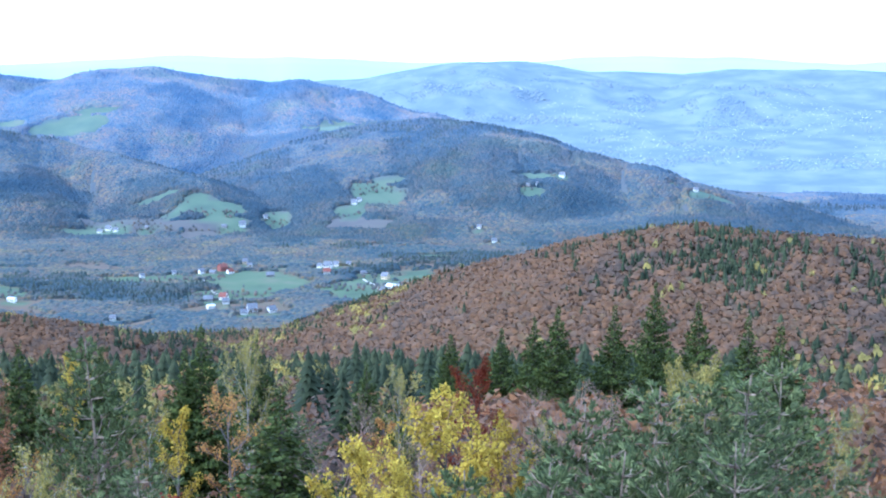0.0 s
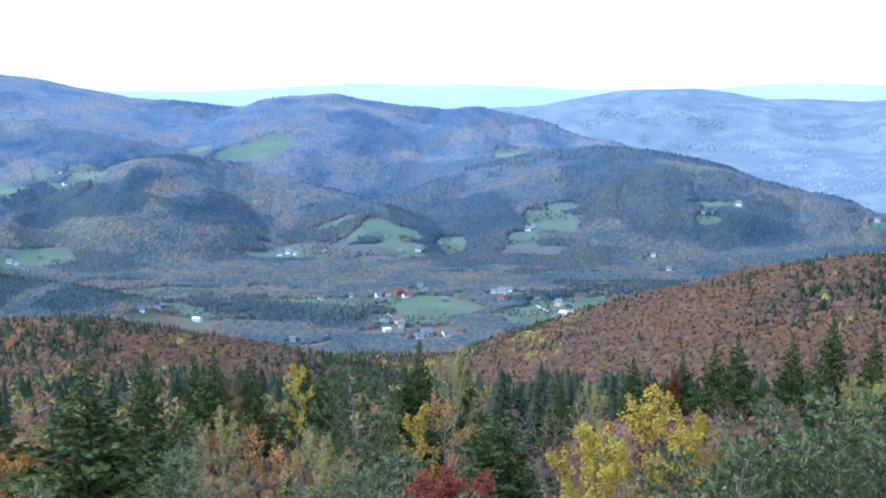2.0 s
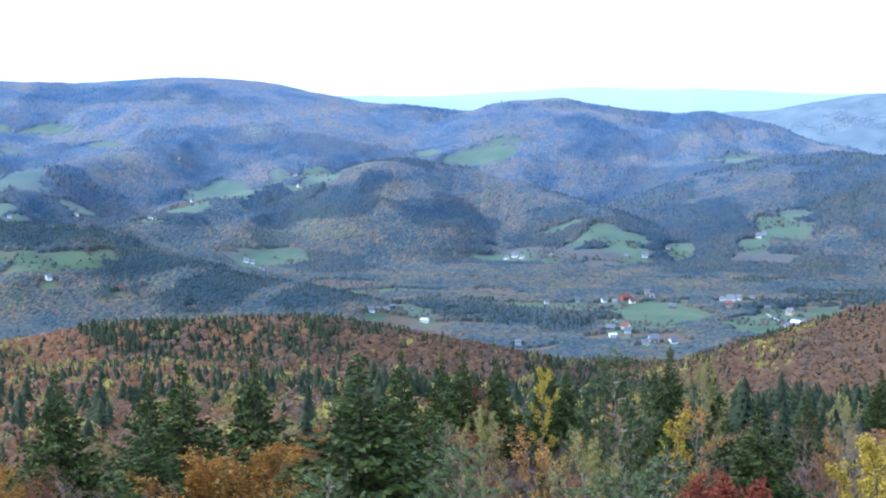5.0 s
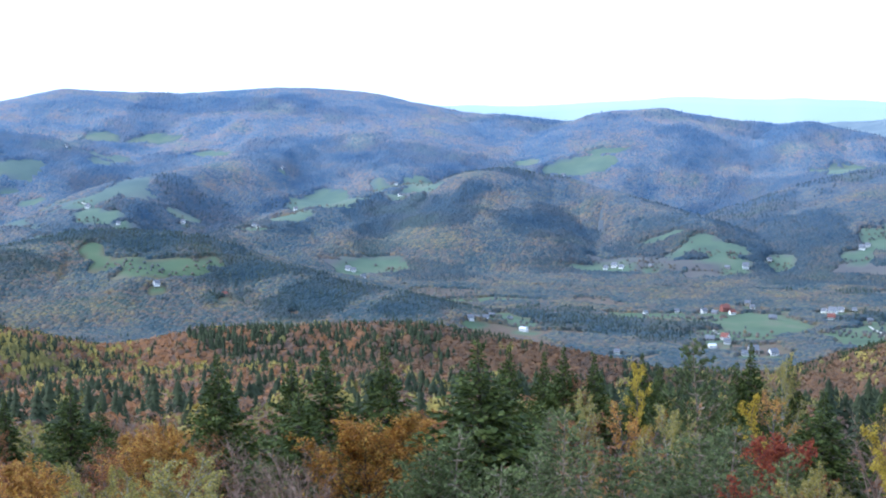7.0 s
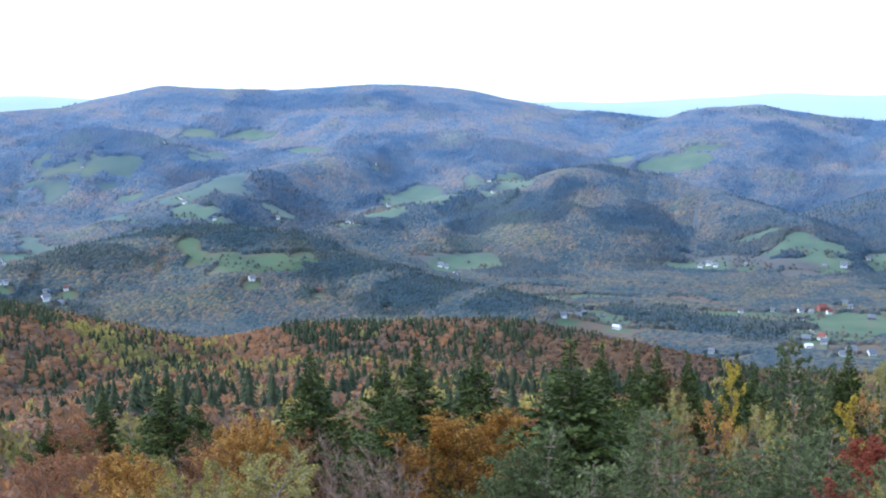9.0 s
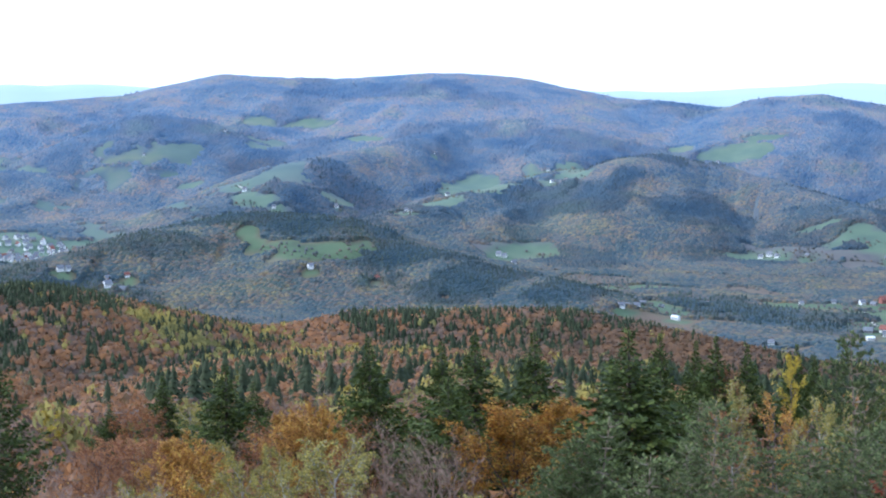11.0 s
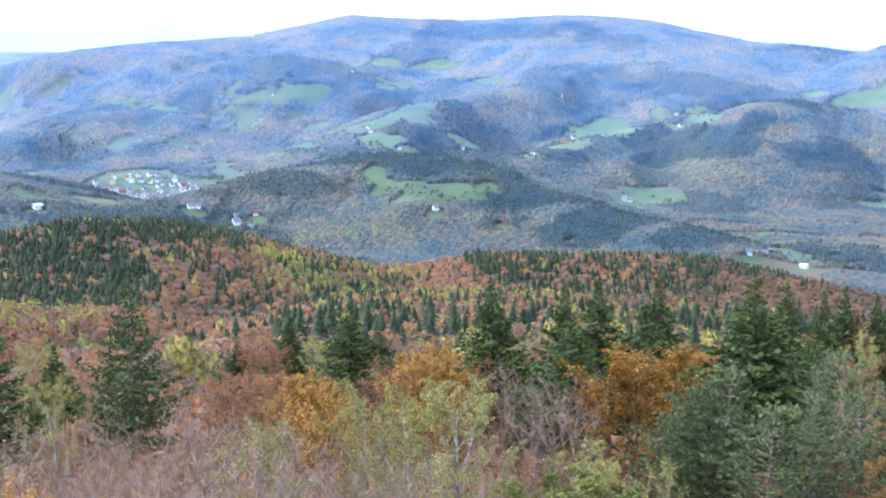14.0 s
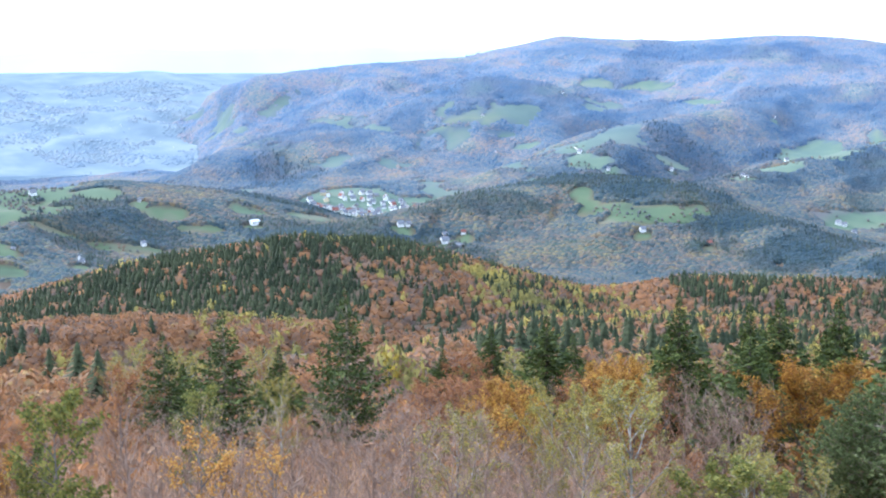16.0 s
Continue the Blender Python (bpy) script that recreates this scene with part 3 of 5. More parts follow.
def canopy_material(name):
    """Closed woods seen from afar: a hue for each crown, stands and broad patches, dark conifers between; haze painted
    in as bluer colours and a blue sheen.
    """
    m, nt, b = material(name, 0.95, 0.05)
    c = nt.nodes.new("ShaderNodeTexCoord")
    vor = nt.nodes.new("ShaderNodeTexVoronoi")
    vor.inputs["Scale"].default_value = 0.22
    nt.links.new(c.outputs["Object"], vor.inputs["Vector"])
    hue = mix(nt, 0.5, vor.outputs["Color"], noise_tex(nt, 0.016, 6))
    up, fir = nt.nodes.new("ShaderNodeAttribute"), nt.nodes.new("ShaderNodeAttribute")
    up.attribute_name, fir.attribute_name = "haze_share", "conifers"
    # painted haze: blends to the bluer hues with distance from the lookout
    col = mix(nt, up.outputs["Fac"], ramp(nt, hue, AUTUMN), ramp(nt, hue, AUTUMN_HAZED))
    dark = mix(nt, up.outputs["Fac"], FIRS, FIRS_HAZED)
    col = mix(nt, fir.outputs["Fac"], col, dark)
    stand = ramp(nt, noise_tex(nt, 0.009, 5), [(0.36, (0.66, 0.8, 0.92)), (0.47, (0.98, 1.0, 1.0)), (0.55, (1.2, 0.99, 0.88)), (0.66, (1.28, 1.14, 0.85))])
    col = mix(nt, 0.9, col, stand, "MULTIPLY")
    broad = ramp(nt, noise_tex(nt, 0.003, 3), [(0.35, (0.85, 0.87, 0.92)), (0.65, (1.15, 1.1, 1.05))])
    col = mix(nt, 0.8, col, broad, "MULTIPLY")
    nt.links.new(col, b.inputs["Base Color"])
    hollow = nt.nodes.new("ShaderNodeMath")
    hollow.operation = "SUBTRACT"
    hollow.inputs[0].default_value = 1.0
    nt.links.new(vor.outputs["Distance"], hollow.inputs[1])
    bump(nt, b, hollow.outputs[0], 0.7, 3.5)
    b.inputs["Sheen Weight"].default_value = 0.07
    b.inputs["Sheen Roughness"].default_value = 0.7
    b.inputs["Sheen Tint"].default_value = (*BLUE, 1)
    return m


def crown_relief(x, y, size, seed):
    """Rounded crowns, one in each uneven cell: 0 to 1."""
    xi, yi = np.floor(x / size).astype(np.int64), np.floor(y / size).astype(np.int64)
    out = np.zeros_like(x)

    def rnd(a, b, k):
        n = (a * 374761393 + b * 668265263 + (seed + k) * 982451653) & 0x7FFFFFFF
        n = ((n ^ (n >> 13)) * 1274126177) & 0x7FFFFFFF
        return ((n ^ (n >> 16)) & 0xFFFF) / 65535.0

    for i in (-1, 0, 1):
        for j in (-1, 0, 1):
            a, b_ = xi + i, yi + j
            d2 = ((x / size - a - rnd(a, b_, 0)) ** 2 + (y / size - b_ - rnd(a, b_, 1)) ** 2) / (0.55 + 0.5 * rnd(a, b_, 2))
            out = np.maximum(out, (0.6 + 0.4 * rnd(a, b_, 3)) * np.sqrt(np.clip(1 - d2, 0, 1)))
    return out


def stand_leaves(name, stops, through):
    """Foliage of the near hills: hues go by stands and by crowns, with a little play from spray to spray."""
    m, nt, b = material(name, 0.85, 0.15)
    g = nt.nodes.new("ShaderNodeNewGeometry")
    hue = mix(nt, 0.5, noise_tex(nt, 0.014, 3), noise_tex(nt, 0.11, 2))
    hue = mix(nt, 0.14, hue, g.outputs["Random Per Island"])
    col = ramp(nt, hue, stops)
    crown = ramp(nt, noise_tex(nt, 0.16, 2), [(0.32, (0.72, 0.74, 0.76)), (0.68, (1.22, 1.2, 1.16))])
    fine = ramp(nt, noise_tex(nt, 1.1, 3), [(0.3, (0.78, 0.78, 0.78)), (0.7, (1.18, 1.18, 1.18))])
    col = mix(nt, 0.85, mix(nt, 0.85, col, crown, "MULTIPLY"), fine, "MULTIPLY")
    nt.links.new(col, b.inputs["Base Color"])
    if through:
        tr, ms = nt.nodes.new("ShaderNodeBsdfTranslucent"), nt.nodes.new("ShaderNodeMixShader")
        nt.links.new(col, tr.inputs["Color"])
        ms.inputs[0].default_value = through
        nt.links.new(b.outputs[0], ms.inputs[1])
        nt.links.new(tr.outputs[0], ms.inputs[2])
        nt.links.new(ms.outputs[0], nt.nodes["Material Output"].inputs["Surface"])
    return m


m_fir_mid = stand_leaves("slope_conifers", [(0.35, (0.024, 0.034, 0.018)), (0.65, (0.056, 0.066, 0.03))], 0)
m_beech_mid = stand_leaves("slope_beeches", [(0.36, (0.15, 0.112, 0.09)), (0.43, (0.225, 0.154, 0.115)), (0.49, (0.29, 0.152, 0.08)), (0.55, (0.355, 0.172, 0.072)), (0.61, (0.26, 0.172, 0.118)), (0.68, (0.38, 0.25, 0.092))], 0.4)
m_beech_bare = stand_leaves("thinning_beeches", [(0.36, (0.13, 0.096, 0.074)), (0.45, (0.185, 0.12, 0.08)), (0.53, (0.23, 0.124, 0.062)), (0.6, (0.185, 0.125, 0.085)), (0.68, (0.245, 0.16, 0.078))], 0.35)
m_birch_mid = stand_leaves("slope_birches", [(0.36, (0.2, 0.185, 0.065)), (0.5, (0.33, 0.275, 0.085)), (0.64, (0.5, 0.38, 0.09))], 0.35)


def across(x, y, turn):
    c, s = math.cos(radians(turn)), math.sin(radians(turn))
    return x * c + y * s, y * c - x * s


def zone(x, y, spots):
    """How far each place lies inside a stand: bearing, distance, half-breadth in degrees, half-depth, share."""
    a, r = np.degrees(np.arctan2(-x, y)), np.hypot(x, y)
    wob = (fbm(x, y, 70, 3, 41) - 0.5) * 1.4
    out = np.zeros_like(x)
    for sa, sr, da, dr, share in spots:
        d = np.sqrt(((a - sa) / da) ** 2 + ((r - sr) / dr) ** 2) + wob
        out = np.maximum(out, share * smooth(1.15, 0.8, d))
    return out


# stands of conifers and birches on the near hills, and of conifers on the far ones
FIR_STANDS = [(46, 970, 8, 100, 0.88), (55, 970, 8, 80, 0.85), (41.5, 1000, 4.5, 60, 0.85), (43.5, 840, 2.5, 50, 0.6), (38.5, 900, 2, 60, 0.5), (35, 900, 1.5, 30, 0.5), (27.5, 1040, 2.5, 60, 0.8), (27, 930, 4, 60, 0.72), (22, 960, 3, 50, 0.6), (33, 760, 3, 40, 0.35),
              (-3, 330, 7, 110, 0.9), (-7, 520, 5, 120, 0.7), (4, 300, 4, 90, 0.4), (-8, 1030, 4.5, 12, 0.8), (-11.5, 960, 2.5, 80, 0.7), (-13, 600, 3, 120, 0.5), (8, 380, 9, 110, 0.5), (17, 420, 6, 100, 0.4), (10, 240, 8, 60, 0.25)]
BIRCH_STANDS = [(7, 270, 6, 60, 0.4), (36.3, 960, 1.8, 45, 0.95), (34.2, 930, 2.4, 35, 0.8), (32.5, 870, 2.5, 50, 0.75), (30.5, 840, 1.8, 50, 0.6), (27.5, 800, 2, 50, 0.45), (46.5, 720, 2, 40, 0.3), (52, 560, 4, 60, 0.35), (15, 420, 10, 80, 0.25), (-9, 560, 1.5, 60, 0.6), (-12, 480, 2, 50, 0.5)]
BEECH_STANDS = [(39.5, 800, 4.5, 110, 1.0), (32, 720, 3.5, 60, 0.8), (50, 690, 5, 70, 1.0), (-3, 1000, 6, 190, 1.0), (-9, 850, 4, 140, 0.9), (22, 850, 5, 90, 0.8), (16, 900, 4, 90, 0.9), (41, 560, 6, 70, 0.8)]
FAR_FIRS = [(17.5, 2830, 2.6, 50, 0.95), (15.5, 2600, 2.5, 80, 0.75), (20.5, 2640, 3, 100, 0.9), (11, 2550, 2, 80, 0.6), (33, 2140, 3.5, 40, 0.95), (30, 2090, 3, 40, 0.9), (27, 2000, 3, 50, 0.9), (24, 1900, 3.5, 60, 0.9), (37, 2040, 2.5, 40, 0.7), (20.5, 1830, 2, 50, 0.8), (6.5, 2480, 1.6, 80, 0.8), (2, 2350, 4, 70, 0.6),
            (-1, 2600, 2, 80, 0.6), (-2, 2830, 3, 50, 0.7), (-5, 2720, 3, 40, 0.6), (22, 3200, 3, 100, 0.6), (37, 3300, 3, 90, 0.85), (25, 3150, 2, 120, 0.6), (8, 3450, 4, 50, 0.6)]


def woods_share(x, y):
    """How closely the land is wooded, 0 to 1."""
    r, z, bearing = np.hypot(x, y), land_height(x, y), np.degrees(np.arctan2(-x, y))
    free = clearing_mask(x, y, z)
    u, v = across(x - TOWN[0], y - TOWN[1], TOWN_TURN)
    free = np.maximum(free, ((u / 135) ** 2 + (v / 230) ** 2 < 1) * 1.0)
    free = np.maximum(free, ((r > 3200) & (z < plain_height(r) + 14) & ((bearing < 9) | (bearing > 43))) * 1.0)
    vale = 0.8 * smooth(0.66, 0.71, fbm(x, y, 120, 4, 51)) * smooth(30, 10, z) * smooth(1500, 1650, r)
    return 1 - np.maximum(free, vale)


def conifer_share(x, y):
    return np.maximum(0.6 * smooth(0.53, 0.6, fbm(x, y, 200, 4, 31)), zone(x, y, FAR_FIRS))


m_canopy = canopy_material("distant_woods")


def canopy(name, label, r0, r1, dr, da, size, tall):
    """The closed canopy of distant woods, crown beside crown, with its margin at the clearings."""
    a, r = np.radians(np.arange(-19.5, 60, da)), np.arange(r0, r1, dr)
    A, R_ = np.meshgrid(a, r, indexing="ij")
    x, y = -R_ * np.sin(A), R_ * np.cos(A)
    x += rng.uniform(-0.3, 0.3, x.shape) * dr
    y += rng.uniform(-0.3, 0.3, x.shape) * dr
    share = woods_share(x.ravel(), y.ravel()).reshape(x.shape)
    seen = ~hidden_side(x.ravel(), y.ravel()).reshape(x.shape)
    relief = crown_relief(x, y, size, 3)
    fir = conifer_share(x.ravel(), y.ravel()).reshape(x.shape)
    z = ground(x, y) - 4 + smooth(0.2, 0.8, share) * (5 + tall * relief + fir * 1.5)
    ok = (share > 0.2) & seen
    ok[1:] |= ok[:-1]
    ok[:-1] |= ok[1:]
    ok[:, 1:] |= ok[:, :-1]
    ok[:, :-1] |= ok[:, 1:]
    i = np.arange(x.size).reshape(x.shape)
    faces = np.stack([i[:-1, :-1], i[:-1, 1:], i[1:, 1:], i[1:, :-1]], -1)[ok[:-1, :-1]].reshape(-1, 4)
    used = np.unique(faces)
    back = np.zeros(x.size, np.int64)
    back[used] = np.arange(len(used))
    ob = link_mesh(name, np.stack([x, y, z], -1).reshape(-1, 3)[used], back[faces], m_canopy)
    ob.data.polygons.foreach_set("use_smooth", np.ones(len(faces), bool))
    # how much haze colour each crown takes, by distance
    ob.data.attributes.new("haze_share", "FLOAT", "POINT").data.foreach_set("value", smooth(2150, 3550, R_).ravel()[used].astype(np.float32))
    ob.data.attributes.new("conifers", "FLOAT", "POINT").data.foreach_set("value", fir.ravel()[used].astype(np.float32))
    return tagged(ob, label, "woods", kind="stuff")


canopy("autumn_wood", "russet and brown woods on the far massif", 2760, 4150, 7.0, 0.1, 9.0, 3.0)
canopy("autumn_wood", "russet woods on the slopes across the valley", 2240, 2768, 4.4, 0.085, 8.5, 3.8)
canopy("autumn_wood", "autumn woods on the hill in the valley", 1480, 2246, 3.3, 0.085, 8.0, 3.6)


def standing(name, label, r0, r1, spacing, size, tall, firs, templates, mat, soft, sink=-2.0):
    """Single trees that stand up out of the canopy."""
    x, y = plots(r0, r1, -19.5, 60, spacing)
    share = conifer_share(x, y)
    keep = (woods_share(x, y) > 0.55) & (rng.uniform(size=len(x)) < (share * 0.95 if firs else (1 - share) * 0.85))
    keep &= ~hidden_side(x, y)
    return scatter(name, label, "woods", mat, templates, x[keep], y[keep], size, size * tall, sink, True, soft)


# conifers grow bluer and paler belt by belt: haze painted into their colour
m_fir_hazed = woods_leaves("hazed_conifers", [(0.0, (0.068, 0.106, 0.17)), (1.0, (0.09, 0.132, 0.196))], 0.0, BLUE, 0.05, 0.004, 0.5)
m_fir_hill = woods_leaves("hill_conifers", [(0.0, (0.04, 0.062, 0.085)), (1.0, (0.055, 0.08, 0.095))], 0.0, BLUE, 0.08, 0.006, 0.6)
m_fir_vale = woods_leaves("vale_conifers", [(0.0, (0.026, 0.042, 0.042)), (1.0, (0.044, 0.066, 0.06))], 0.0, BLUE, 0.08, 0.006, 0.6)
m_wood_vale = woods_leaves("vale_woods", [(0.0, (0.06, 0.072, 0.066)), (0.4, (0.095, 0.085, 0.07)), (0.7, (0.078, 0.09, 0.07)), (0.9, (0.125, 0.098, 0.072)), (1.0, (0.13, 0.115, 0.07))], 0.1, BLUE, 0.08, 0.006, 0.6)
standing("conifer_wood", "dark conifers on the far massif", 2930, 4100, 9.5, 2.4, 2.6, True, [cone_template(5, 1)], m_fir_hazed, 0.7, -1.0)
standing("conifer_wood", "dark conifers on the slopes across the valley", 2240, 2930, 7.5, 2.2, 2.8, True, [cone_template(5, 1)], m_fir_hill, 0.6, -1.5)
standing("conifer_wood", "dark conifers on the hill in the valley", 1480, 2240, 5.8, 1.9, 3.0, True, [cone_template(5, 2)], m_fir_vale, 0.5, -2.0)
x, y = plots(1500, 2900, -13, 60, 10)  # single trees and hedges in the open land
keep = (woods_share(x, y) < 0.3) & (rng.uniform(size=len(x)) < 0.02 + 0.8 * smooth(0.55, 0.6, fbm(x * 0.6, y * 1.8, 70, 3, 55))) & (np.hypot(x, y) < 2900)
u, v = across(x - TOWN[0], y - TOWN[1], TOWN_TURN)
keep &= (u / 135) ** 2 + (v / 230) ** 2 > 1
scatter("field_trees", "hedge and field trees in autumn leaf", "woods", m_wood_vale, [dome_template(5, 3), dome_template(4, 4), dome_template(5, 5)], x[keep], y[keep], 2.2, 4.5, 0.5, True, 0.3)


def near_wood(r0, r1, spacing, size, firs, broads, close=0.0, tall=1.0):
    x, y = plots(r0, r1, -20, 61, spacing)
    keep = rng.uniform(size=len(x)) < np.where(hidden_side(x, y), 0.1, 1.0)
    x, y = x[keep], y[keep]
    u = rng.uniform(size=len(x))
    beech = zone(x, y, BEECH_STANDS)
    fir_share = np.maximum((0.07 + 0.42 * smooth(0.54, 0.6, fbm(x, y, 55, 3, 61))) * (1 - 0.85 * beech), zone(x, y, FIR_STANDS))
    birch_share = np.maximum((0.02 + 0.3 * smooth(0.58, 0.65, fbm(x, y, 50, 3, 67))) * (1 - beech), zone(x, y, BIRCH_STANDS)) * (1 - fir_share)
    con, bir = u < fir_share, (u >= fir_share) & (u < fir_share + birch_share)
    rest = ~con & ~bir
    scatter("conifer_wood", "dark green spruces on the near hill", "woods", m_fir_mid, firs, x[con], y[con], size * 0.58, size * 1.6, 0.5, True)
    scatter("birch_wood", "yellow birches on the near hill", "woods", m_birch_mid, broads, x[bir], y[bir], size * 0.7, size * tall * 1.25, 0.6, True, close)
    old = rest & (np.degrees(np.arctan2(-x, y)) + 10 * (fbm(x, y, 120, 3, 71) - 0.5) < 24) & (np.hypot(x, y) > 560)
    rest &= ~old
    scatter("beech_wood", "russet beech wood on the near hill", "woods", m_beech_mid, broads, x[rest], y[rest], size, size * tall, 0.8, True, close)
    scatter("beech_wood", "grey-brown beech wood that has shed half its leaves", "woods", m_beech_bare, broads, x[old], y[old], size, size * tall, 0.8, True, close)


near_wood(800, 1500, 4.6, 4.2, [cone_template(6, 3, 0.25, 2), cone_template(6, 3, 0.3, 3)], [leafy_template(10, k, 0.74, 0.9, 4) for k in (4, 5, 6, 7)], 0.7, 1.15)
near_wood(520, 800, 6.0, 5.4, [cone_template(7, 5, 0.4, 2), cone_template(8, 5, 0.5, 3)], [leafy_template(36, k, 0.64, 0.8) for k in (4, 5, 6, 7)], 0.5, 1.15)
near_wood(300, 520, 6.6, 6.5, [cone_template(12, 8, 0.45, k) for k in (5, 6, 7)], [leafy_template(90, k, 0.62, 0.85) for k in (8, 9, 10, 11)], 0.4)
near_wood(180, 300, 6.6, 6.3, [cone_template(14, 13, 0.55, k) for k in (5, 6, 7)], [leafy_template(190, k, 0.5, 0.85) for k in (8, 9, 10, 11)], 0.4)

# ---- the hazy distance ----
# haze painted as a glow: the far land itself gives off pale blue
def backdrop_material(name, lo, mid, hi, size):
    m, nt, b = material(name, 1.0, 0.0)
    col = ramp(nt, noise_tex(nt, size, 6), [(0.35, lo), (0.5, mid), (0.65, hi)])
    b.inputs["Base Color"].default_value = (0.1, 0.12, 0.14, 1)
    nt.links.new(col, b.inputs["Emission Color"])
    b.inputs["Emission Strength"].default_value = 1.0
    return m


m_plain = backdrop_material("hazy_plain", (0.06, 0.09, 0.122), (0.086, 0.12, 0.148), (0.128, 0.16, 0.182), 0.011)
m_hazy_ridge = backdrop_material("hazy_ridge", (0.3, 0.385, 0.46), (0.32, 0.405, 0.475), (0.34, 0.42, 0.485), 0.003)


def far_surface(x, y):
    r = np.hypot(x, y)
    z = plain_height(r)
    for far in ("far_east", "far_west"):
        z = np.maximum(z, ridge_height(x, y, *RIDGES[far])[0])
    return z + np.clip(fbm(x, y, 420, 5, 77) - 0.42, 0, 1) * 130 * smooth(3150, 3600, r) * (1 - 0.8 * smooth(4350, 4600, r)) + 15


def far_sheet(name, label, a0, a1, r0, r1, mat):
    a, r = np.radians(np.arange(a0, a1 + 0.01, 0.2)), np.arange(r0, r1, 20.0)
    A, R_ = np.meshgrid(a, r, indexing="ij")
    x, y = -R_ * np.sin(A), R_ * np.cos(A)
    z = far_surface(x, y) - 30 * (R_ < r0 + 10)
    i = np.arange(x.size).reshape(x.shape)
    faces = np.stack([i[:-1, :-1], i[:-1, 1:], i[1:, 1:], i[1:, :-1]], -1).reshape(-1, 4)
    ob = link_mesh(name, np.stack([x, y, z], -1).reshape(-1, 3), faces, mat)
    return tagged(ob, label, "backdrop", kind="structure")


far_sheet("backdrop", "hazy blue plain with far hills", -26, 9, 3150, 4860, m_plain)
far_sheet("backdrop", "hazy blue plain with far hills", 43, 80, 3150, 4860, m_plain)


def far_ridge(label, dist_, base_el, rise, size, seed, mat):
    a = np.arange(-30, 85, 0.25)
    el_ = base_el + rise * (fbm(a, a * 0 + seed, size, 4, seed) - 0.3)
    top = EYE + dist_ * np.tan(np.radians(el_))
    ar = np.radians(a)
    rows = [np.stack([-d * np.sin(ar), d * np.cos(ar), z], -1) for d, z in ((dist_ - 60, 120 + 0 * top), (dist_ - 15, top - 25), (dist_, top), (dist_ + 30, 100 + 0 * top))]
    n = len(a)
    i = np.arange(4 * n).reshape(4, n)
    faces = np.stack([i[:-1, :-1], i[:-1, 1:], i[1:, 1:], i[1:, :-1]], -1).reshape(-1, 4)
    ob = link_mesh("backdrop", np.concatenate(rows), faces, mat)
    return tagged(ob, label, "backdrop", kind="structure")


far_ridge("palest ridge on the horizon", 4900, -0.55, 0.8, 9.0, 5, m_hazy_ridge)


# pale blue base colours with little contrast: haze painted into the trees
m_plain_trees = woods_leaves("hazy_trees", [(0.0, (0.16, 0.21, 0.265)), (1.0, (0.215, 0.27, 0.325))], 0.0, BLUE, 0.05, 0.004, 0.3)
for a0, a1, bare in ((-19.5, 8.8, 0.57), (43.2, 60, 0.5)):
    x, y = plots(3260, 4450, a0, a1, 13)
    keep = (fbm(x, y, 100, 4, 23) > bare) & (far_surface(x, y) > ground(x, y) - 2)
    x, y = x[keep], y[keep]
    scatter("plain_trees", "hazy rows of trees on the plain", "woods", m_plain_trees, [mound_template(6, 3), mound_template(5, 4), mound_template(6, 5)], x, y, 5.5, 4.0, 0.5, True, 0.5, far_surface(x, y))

# ---- trees round the lookout: x, y, height, half-width of the crown ----
SPRUCES_A = [(-101.0, 136.8, 11.9, 3.8), (-78.3, 116.0, 13.5, 4.3), (-81.5, 125.9, 11.2, 3.2), (-59.3, 110.0, 16.2, 4.2), (-58.0, 121.9, 15.5, 3.9), (-49.0, 109.5, 16.4, 4.6), (-46.8, 99.6, 13.1, 4.6), (-46.3, 116.1, 16.7, 4.2), (-32.5, 99.8, 17.1, 6.1), (-43.3, 143.6, 16.5, 3.3), (-42.9, 164.5, 16.8, 3.9), (-41.7, 175.1, 15.9, 3.6), (-50.4, 183.2, 16.2, 3.3), (-37.0, 181.3, 16.4, 3.3), (-33.9, 176.8, 15.1, 3.2), (-19.1, 148.8, 17.0, 3.8), (-20.5, 148.6, 15.1, 3.2), (-17.3, 169.1, 16.0, 3.3), (-9.5, 119.6, 13.4, 4.3), (-92.8, 91.0, 10.8, 2.9), (-105.8, 133.0, 8.9, 3.2), (16.6, 228.3, 19.7, 4.3), (13.7, 232.9, 18.2, 3.8), (9.3, 237.4, 16.4, 3.8)]
SPRUCES_B = [(24.4, 228.8, 20.0, 4.1), (2.1, 246.8, 15.5, 3.8), (37.6, 279.3, 25.3, 4.6), (34.2, 219.5, 20.8, 4.3), (32.1, 179.6, 18.3, 4.3), (30.7, 159.7, 17.4, 4.3), (-7.6, 186.8, 12.8, 2.9)]
SPRUCES = SPRUCES_A + SPRUCES_B
